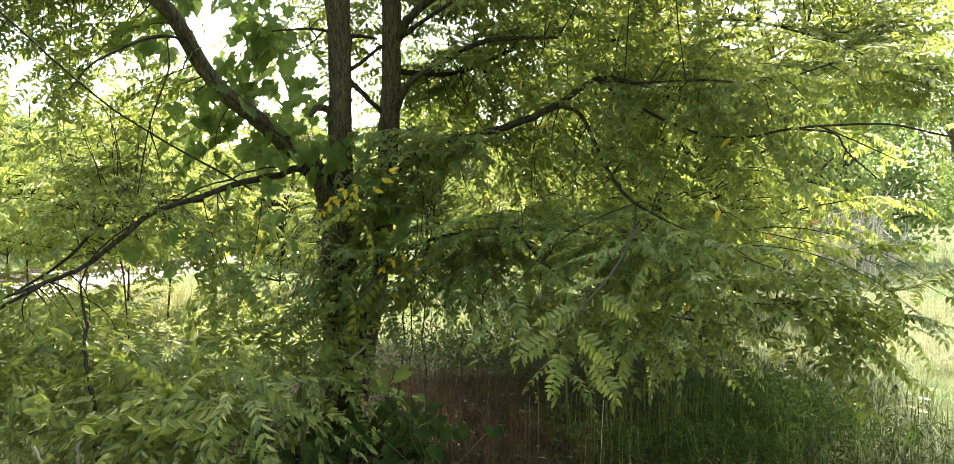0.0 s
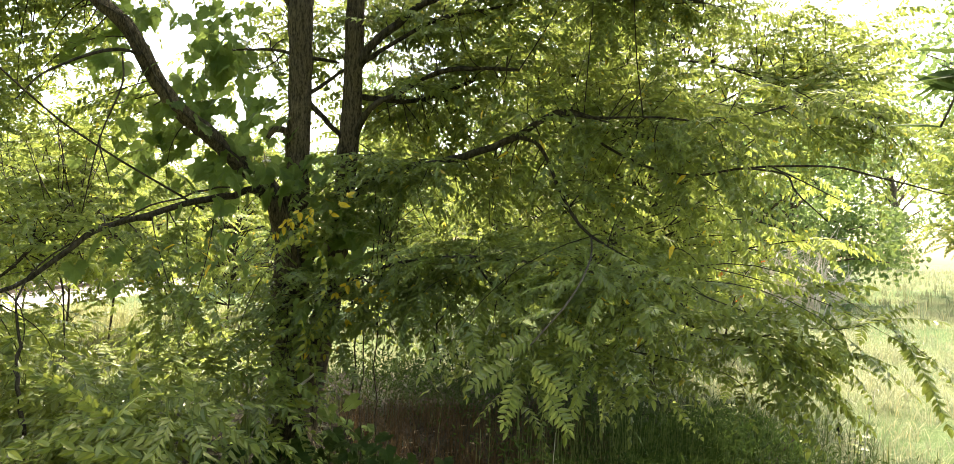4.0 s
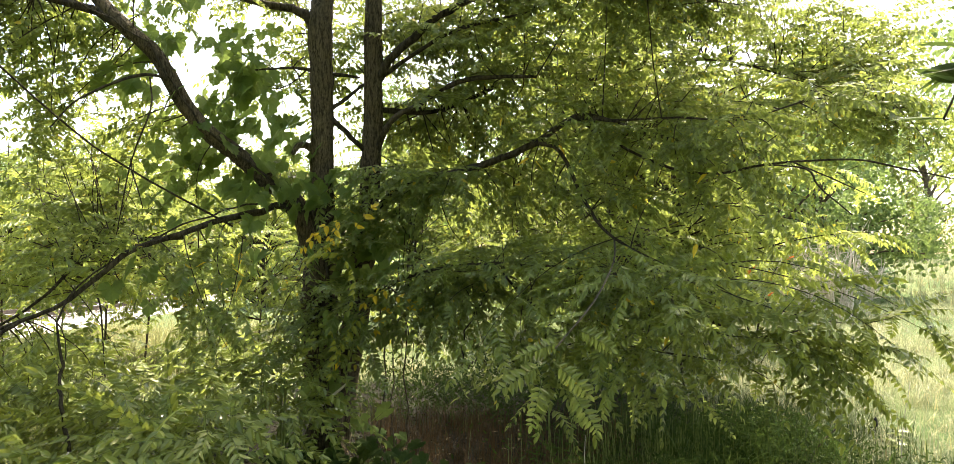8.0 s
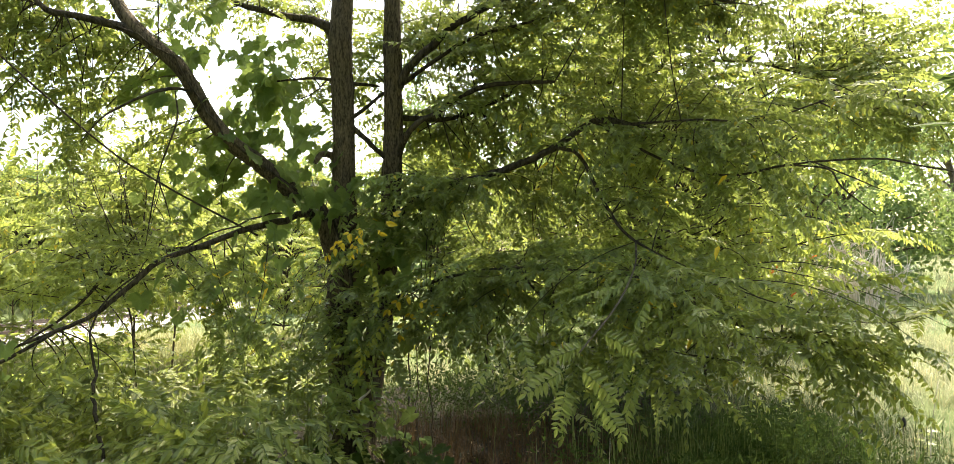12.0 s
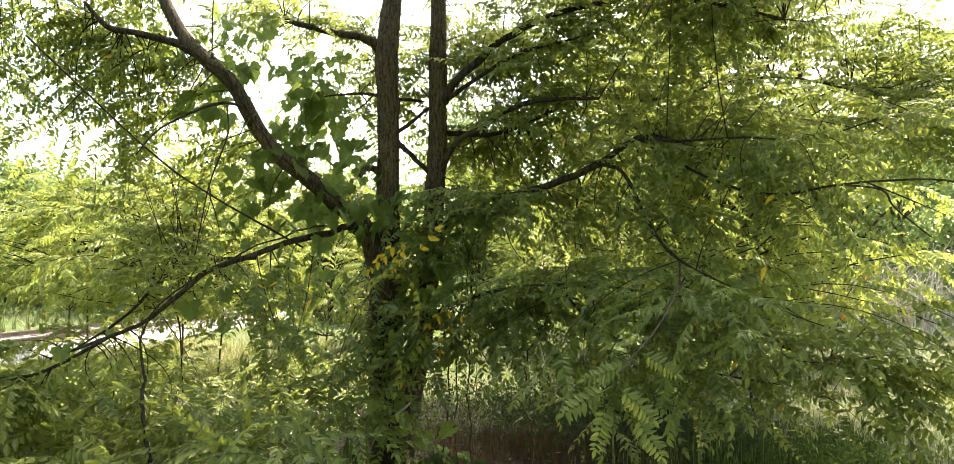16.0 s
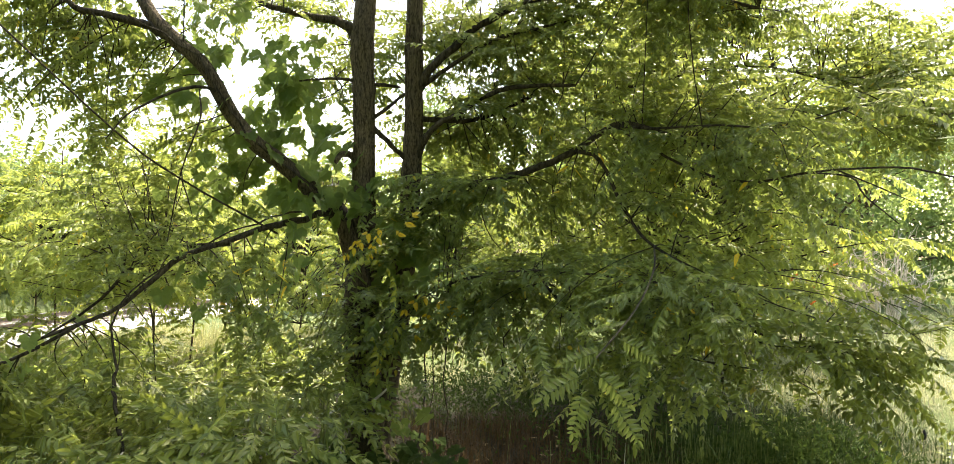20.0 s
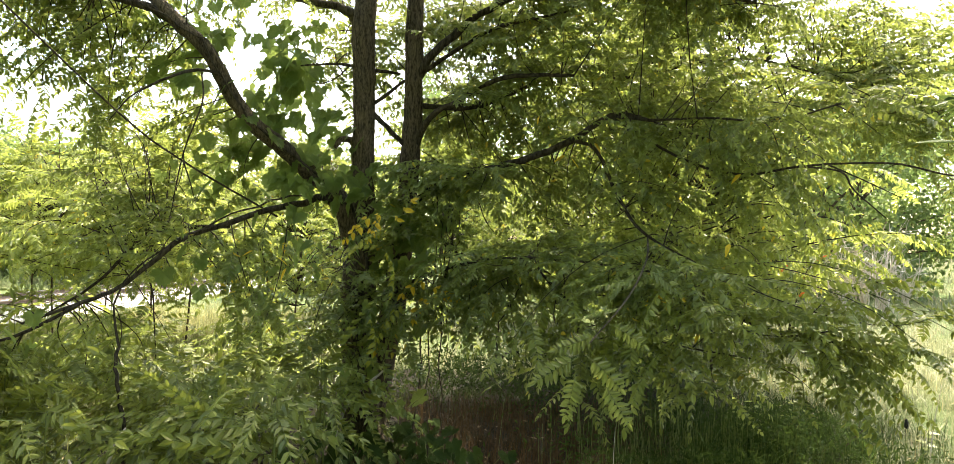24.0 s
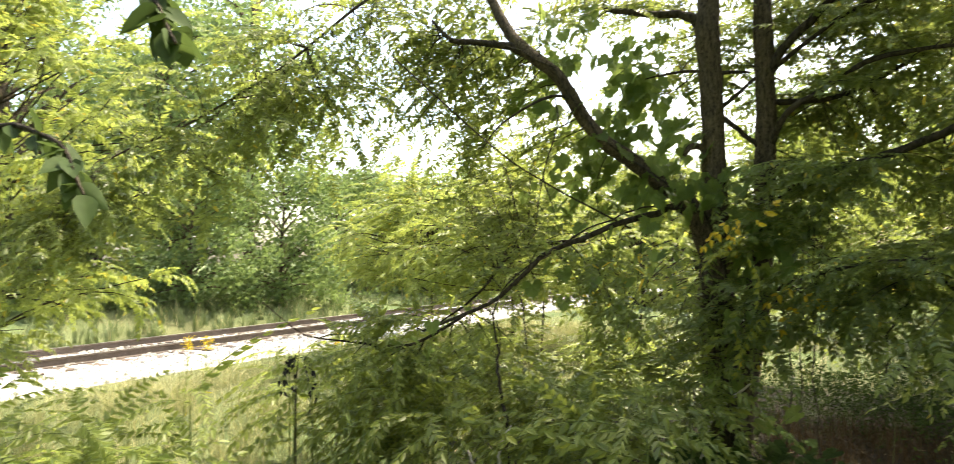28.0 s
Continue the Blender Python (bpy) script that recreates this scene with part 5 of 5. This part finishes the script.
def build_groundcover():
    shapes = []
    for k in range(3):
        V, Q = lobed_leaf(0.085, 160 + k)
        shapes.append(mesh_of("ground_leaf", V, Q, [M_SHADED_WEED]))
    for k in range(12):
        x, y = -1.4 + 1.1 * ((k * 0.618) % 1), 4.35 + 1.2 * ((k * 0.755) % 1)
        ob = thing("creeper_plant", (x, y, float(ground_height(x, y))), "low creeper with broad leaves darkened as shade under the tree", "creeper", "creepers under the tree")
        pcs = []
        for i in range(13):
            p = np.array([rng.normal(0, 0.14), rng.normal(0, 0.12), rng.uniform(0.1, 0.42)])
            pcs.append(tube(np.linspace((0, 0, 0), p, 4), 0.002, 3))
            x_ = np.array([rng.normal(0, 0.6), -0.5 + rng.normal(0, 0.4), -0.35])
            part("leaf", shapes[rng.integers(3)], ob, "", Matrix(frames_at(p[None], x_[None], rng.uniform(0.8, 1.4))[0].tolist()))
        V, Q, mi = joined(pcs)
        part("stalk", mesh_of("creeper_stalk", V, Q, [M_STALK]), ob)


build_groundcover()


# ---- other trees ----
def build_sapling(name, seed, h, base, r, shoots, label):
    """A slender tree with feathered leaves in the open; its crown starts at base."""
    global rng
    keep, rng = rng, np.random.default_rng(seed)
    ob = thing(name, (0, 0, 0), label, "tree", "young walnuts in the open")
    line = smooth_line([(0, 0, -0.1, 0.016), (rng.normal(0, 0.1), rng.normal(0, 0.1), h * 0.35, 0.014), (rng.normal(0, 0.15), rng.normal(0, 0.15), h * 0.7, 0.013), (0, 0, h, 0.008)], 6)
    V, Q, mi = tube(line[:, :3], line[:, 3], 8, 0, 0.03)
    part("trunk", mesh_of(name + "_trunk", V, Q, [M_BARK], smooth=True), ob)
    tw, P, X = [], [], []
    for _ in range(shoots):
        z = base + (h - base) * rng.random()
        a = rng.random() * 6.283
        k = (z - base) / (h - base)
        rr = r * (0.35 + 1.1 * math.sin(math.pi * min(0.97, 0.25 + 0.75 * k))) * rng.uniform(0.35, 1.05)
        e = np.array([rr * math.cos(a), rr * math.sin(a), z + rng.normal(0, 0.15)])
        s = line[np.argmin(np.abs(line[:, 2] - base * 0.85 - (z - base * 0.85) * rng.uniform(0.3, 0.85)))][:3]
        ln, p, x = spray(s, e, 8)
        tw.append(tube(ln, np.linspace(0.014, 0.003, len(ln)), 3))
        P.append(p), X.append(x)
    for _ in range(3 if base > 1 else 0):
        z, a = base * rng.uniform(0.3, 1.0), rng.random() * 6.283
        s = line[np.argmin(np.abs(line[:, 2] - z * 0.8))][:3]
        ln, p, x = spray(s, s + [0.3 * math.cos(a), 0.3 * math.sin(a), 0.15], 5)
        tw.append(tube(ln, np.linspace(0.006, 0.002, len(ln)), 3))
        P.append(p), X.append(x)
    V, Q, mi = joined(tw)
    tagged(part("branchwork", mesh_of(name + "_branchwork", V, Q, [M_TWIG]), ob), kind="stuff")
    P, X = np.concatenate(P), np.concatenate(X)
    V, Q, mi = placed(LIGHT, rng.integers(0, 3, len(P)), frames_at(P, X, rng.uniform(0.8, 1.2, len(P))))
    part("crown", mesh_of(name + "_crown", V, Q, [M_LEAF_SUN], mi), ob)
    rng = keep
    return ob


def build_far_tree(name, seed, h, r, n, label, mat, leaf=0.2, base=0.22):
    """A broad tree for the distance: limbs, and a crown of many leaf sprays in uneven clumps with gaps."""
    global rng
    keep, rng = rng, np.random.default_rng(seed)
    ob = thing(name, (0, 0, 0), label, "tree" if name == "shade_tree" else "bush", "trees in the distance" if name == "shade_tree" else "bushes in the distance")
    line = smooth_line([(0, 0, -0.2, h * 0.022), (rng.normal(0, 0.2), 0, h * 0.35, h * 0.016), (rng.normal(0, 0.4), 0.1, h * 0.65, h * 0.01), (0.1, 0, h * 0.92, 0.03)], 5)
    V, Q, mi = tube(line[:, :3], line[:, 3], 8, 0, 0.05)
    part("trunk", mesh_of(name + "_trunk", V, Q, [M_BARK], smooth=True), ob)
    tw, P = [], []
    clumps = 46
    for _ in range(clumps):
        a, k = rng.random() * 6.283, rng.random()
        z = h * (base + (0.98 - base) * k)
        rr = r * (0.3 + 0.75 * math.sin(math.pi * (0.15 + 0.75 * k))) * rng.uniform(0.3, 1.0)
        c = np.array([rr * math.cos(a), rr * math.sin(a), z])
        s = line[np.argmin(np.abs(line[:, 2] - max(h * 0.15, z - rr * 0.7)))][:3]
        st = np.linspace(0, 1, 6)[:, None]
        ln = s + (c - s) * st + np.array([0, 0, 0.15 * rr]) * np.sin(st * np.pi)
        tw.append(tube(ln, np.linspace(h * 0.007, 0.012, 6), 4))
        cr = r * rng.uniform(0.22, 0.4)
        d = rng.normal(size=(n // clumps, 3))
        d /= np.linalg.norm(d, axis=1)[:, None]
        P.append(c + d * cr * rng.random((len(d), 1)) ** 0.45 * [1, 1, 0.7])
    V, Q, mi = joined(tw)
    tagged(part("branchwork", mesh_of(name + "_branchwork", V, Q, [M_BARK]), ob), kind="stuff")
    P = np.concatenate(P)
    X = rng.normal(size=P.shape) + [0, 0, -0.3]
    V, Q = leaflets(P, X, rng.normal(size=P.shape), leaf * rng.uniform(0.6, 1.3, len(P)), leaf * 0.8, fine=0)
    part("crown", mesh_of(name + "_crown", V, Q, [mat]), ob)
    rng = keep
    return ob


def build_others():
    kinds = [build_sapling("walnut_sapling", 101, 4.6, 1.15, 1.6, 120, "slender young walnut with bright sunlit feathered leaves"),
             build_sapling("walnut_sapling", 102, 5.6, 1.5, 1.8, 130, "slender young walnut with bright sunlit feathered leaves"),
             build_sapling("walnut_sapling", 104, 3.7, 1.5, 1.5, 95, "low spreading young walnut with bright sunlit feathered leaves"),
             build_sapling("walnut_sapling", 103, 3.4, 0.6, 1.4, 95, "bushy young walnut with bright sunlit feathered leaves")]
    spots = [(2, -4.3, 8.2), (2, -6.3, 9.6), (3, -3.0, 14.2), (3, -3.8, 12.4), (2, -8.0, 13.0), (3, 1.0, 15.5), (0, 1.6, 8.9), (1, 2.6, 9.2), (3, 2.2, 11.5), (0, 3.2, 13.5), (1, 17.5, 20.5), (1, 16.3, 21.0), (3, 3.9, 12.4), (3, 4.2, 14.5),
             (1, 2.3, 15.0), (2, -5.0, 10.8), (2, -7.4, 10.8), (1, -7.2, 3.5)]
    for k, (v, x, y) in enumerate(spots):
        m = Matrix.Translation((x, y, float(ground_height(x, y)))) @ Matrix.Rotation(k * 2.1, 4, "Z") @ Matrix.Scale((1.25 if x > 9 else 0.8 if x < -2 else 0.92) + 0.05 * (k % 4), 4)
        o = copy_thing(kinds[v], m)
        o.matrix_basis = m
    far = [build_far_tree("shade_tree", 201, 13, 4.2, 7600, "tall dark green tree of the surroundings; those behind the viewpoint only block skylight", M_LEAF_FAR),
           build_far_tree("shade_tree", 202, 10, 3.6, 6800, "tall dark green tree of the surroundings; those behind the viewpoint only block skylight", M_LEAF_FAR),
           build_far_tree("thicket_bush", 203, 4.2, 2.4, 7000, "dense green bush of the surroundings; those behind the viewpoint only block skylight", M_LEAF_FAR, 0.14, 0.03)]
    spots = [(0, -25, 13), (1, -22, 17), (0, -23, 22), (2, -21, 27), (2, -19.5, 33), (1, -24, 6), (0, -31, 18), (1, -30, 24), (2, -25, 36), (2, -18, 42), (2, -20, 12), (2, -19, 15.5), (2, -12, 46), (1, -4, 44), (0, 3, 47), (1, 11, 50), (0, 19, 55), (1, 28, 60), (0, 38, 62), (1, 48, 58), (0, -33, 7), (1, -29, -2),
             (2, -18.5, 19), (2, -20, 24), (2, -17.5, 28), (2, -23, 15), (2, -12, 33), (2, -6, 24), (2, -1, 27), (2, 4, 22), (2, 8, 27), (2, 11.5, 31), (2, 6.4, 21.5), (2, 10.6, 22.0), (2, 8.4, 21.0), (2, 21, 44), (2, 30, 50), (1, 16, 36),
             # added row: two trees to shade saplings, then unseen ones to block skylight
             (1, 19, 22.5), (1, 21.5, 26), (0, 1.6, -4.4), (0, 7.2, -4.2), (0, -8, -8), (0, -14, -6), (0, 14, -4), (1, -3.2, -4.6), (2, 4.5, -6), (2, -2, -6), (0, 6.5, -11), (0, -10, -10)]
    for k, (v, x, y) in enumerate(spots):
        m = Matrix.Translation((x, y, float(ground_height(x, y)) - 0.05)) @ Matrix.Rotation(k * 1.7, 4, "Z") @ Matrix.Scale(0.95 + 0.09 * (k % 5), 4)
        o = copy_thing(far[v], m)
        o.matrix_basis = m
    # the first of each kind takes a spot of its own
    for o, (x, y) in zip(kinds + far, ((-1.6, 17.5), (17.0, 19.5), (-9.0, 15.5), (-0.2, 19.5), (-36, 26), (58, 70), (14, 34))):
        o.location = (x, y, float(ground_height(x, y)) - 0.03)


build_others()


# ---- small plants ----
def build_dead_shrub(x, y, h, n, seed):
    g = np.random.default_rng(seed)
    ob = thing("dead_shrub", (x, y, float(ground_height(x, y))), "bleached leafless dead shrub in the meadow", "shrub", "dead shrubs")
    for _ in range(n):
        a = g.random() * 6.283
        r = g.uniform(0.15, 0.75) * h * 0.38
        hh = h * g.uniform(0.5, 1.0)
        line = smooth_line([(g.normal(0, 0.1), g.normal(0, 0.1), -0.05, 0.016), (r * 0.4 * math.cos(a), r * 0.4 * math.sin(a), hh * 0.5, 0.011), (r * math.cos(a), r * math.sin(a), hh, 0.004)], 5)
        pcs = [tube(line[:, :3] + g.normal(0, 0.015, (len(line), 3)), line[:, 3], 4)]
        for _ in range(9):
            i = g.integers(4, len(line) - 1)
            d = g.normal(size=3) * [0.3, 0.3, 0.15] + [0, 0, 0.22]
            pcs.append(tube(np.linspace(line[i, :3], line[i, :3] + d, 4) + g.normal(0, 0.012, (4, 3)), np.linspace(0.007, 0.003, 4), 3))
        V, Q, mi = joined(pcs)
        part("dead_branch", mesh_of("dead_branch", V, Q, [M_PALE]), ob)


for x, y, h, n, sd in ((7.4, 15.4, 2.2, 15, 1), (6.8, 15.0, 1.9, 12, 2), (8.0, 15.8, 2.1, 12, 3), (6.3, 15.3, 1.4, 8, 4), (8.9, 16.6, 1.5, 8, 5)):
    build_dead_shrub(x, y, h, n, sd)


def build_goldenrod(x, y, h, seed):
    g = np.random.default_rng(seed)
    ob = thing("goldenrod", (x, y, float(ground_height(x, y))), "goldenrod with yellow flower plumes beside the railway", "wildflower", "goldenrods")
    line = np.array([(0, 0, 0), (0.02, 0.01, h * 0.5), (0.06, 0.02, h)])
    V, Q, mi = tube(line, [0.005, 0.004, 0.003], 4)
    part("stem", mesh_of("goldenrod_stem", V, Q, [M_STALK]), ob)
    n = 26
    t = g.uniform(0.2, 0.9, n)
    P = np.stack([0.05 * t, 0.02 * t, h * t], 1)
    V, Q = leaflets(P, g.normal(size=(n, 3)) + [0, 0, 0.3], g.normal(size=(n, 3)), 0.09, 0.016)
    part("leaves", mesh_of("goldenrod_leaves", V, Q, [M_LEAF_SUN]), ob)
    n = 130
    P = np.stack([0.06 + g.normal(0, 0.028, n), 0.02 + g.normal(0, 0.028, n), h + g.uniform(-0.06, 0.07, n)], 1)
    V, Q = leaflets(P, g.normal(size=(n, 3)), g.normal(size=(n, 3)), 0.016, 0.012)
    tagged(part("plume", mesh_of("goldenrod_plume", V, Q, [M_BLOOM]), ob, "yellow flower plume"), "yellow flower plume", kind="stuff")


for k, (x, y, h) in enumerate(((-5.63, 4.25, 0.95), (-5.73, 4.55, 0.9), (-5.3, 5.9, 0.8))):
    build_goldenrod(x, y, h, 300 + k)


def build_red_shrub():
    ob = thing("sumac_shrub", (4.25, 11.2, float(ground_height(4.25, 11.2))), "low sumac shrub with orange red autumn leaves", "shrub")
    pcs, P, X = [], [], []
    for k in range(3):
        e = rng.normal(0, 0.2, 3) + [0, 0, 1.3]
        ln, p, x = spray((0, 0, 0), e, 2)
        pcs.append(tube(ln, np.linspace(0.012, 0.004, len(ln)), 4))
        P.append(p), X.append(x)
    V, Q, mi = joined(pcs)
    part("branchwork", mesh_of("sumac_branchwork", V, Q, [M_TWIG]), ob)
    P, X = np.concatenate(P), np.concatenate(X)
    V, Q, mi = placed(LIGHT, rng.integers(0, 3, len(P)), frames_at(P, X, 0.6))
    part("leaves", mesh_of("sumac_leaves", V, Q, [M_LEAF_RED], mi), ob)


build_red_shrub()


# ---- boughs close to the path ----
def build_bough(pts, leaves, size, way, label, seed, broad=0.3):
    g = np.random.default_rng(seed)
    ob = thing("slim_sapling", pts[0][:3], label, "sapling", "saplings beside the path")
    o = np.array(pts[0][:3])
    line = smooth_line(pts, 6)
    V, Q, mi = tube(line[:, :3] - o, line[:, 3], 6, 0, 0.04)
    part("stem", mesh_of("bough_stem", V, Q, [M_TWIG], smooth=True), ob)
    shapes = []
    for k in range(3):
        V, Q = leaflets(np.zeros((1, 3)), np.array([[1.0, 0, 0]]), np.array([[0, 1.0, 0]]), size * (0.9 + 0.1 * k), size * broad, 0.2, 0.05 + 0.06 * k, 2)
        shapes.append(mesh_of("bough_leaf", V, Q, [M_BOUGH], smooth=True))
    for i in range(leaves):
        t = g.uniform(0.5, 1.0) * (len(line) - 1)
        p = line[int(t), :3] - o
        x = np.array(way) + g.normal(0, 0.4, 3)
        if i == 0:
            p = line[-1, :3] - o
        part("leaf", shapes[g.integers(3)], ob, "", Matrix(frames_at(p[None], x[None], 1.0)[0].tolist()))


build_bough([(1.75, 0.8, 0.0, 0.02), (1.72, 0.85, 1.2, 0.016), (1.55, 1.0, 2.2, 0.011), (1.2, 1.2, 2.32, 0.006), (0.95, 1.3, 2.1, 0.003), (0.84, 1.3, 1.9, 0.002)], 22, 0.095, (-0.7, 0, -0.15), "slim sapling with long narrow green leaves beside the path", 41)
build_bough([(-2.5, 0.3, 0.0, 0.022), (-2.4, 0.35, 1.4, 0.016), (-2.1, 0.6, 2.3, 0.011), (-1.65, 0.75, 2.4, 0.008), (-1.35, 0.68, 2.2, 0.005), (-1.15, 0.6, 2.02, 0.003)], 44, 0.078, (0.2, 0, -0.5), "slim leafy sapling hanging over the path", 42, 0.62)
build_bough([(-2.6, 0.5, 0.0, 0.02), (-2.5, 0.6, 1.2, 0.014), (-2.2, 0.8, 1.95, 0.009), (-1.8, 0.78, 1.95, 0.006), (-1.55, 0.7, 1.8, 0.003)], 34, 0.078, (0.2, 0, -0.5), "slim leafy sapling hanging over the path", 43, 0.62)
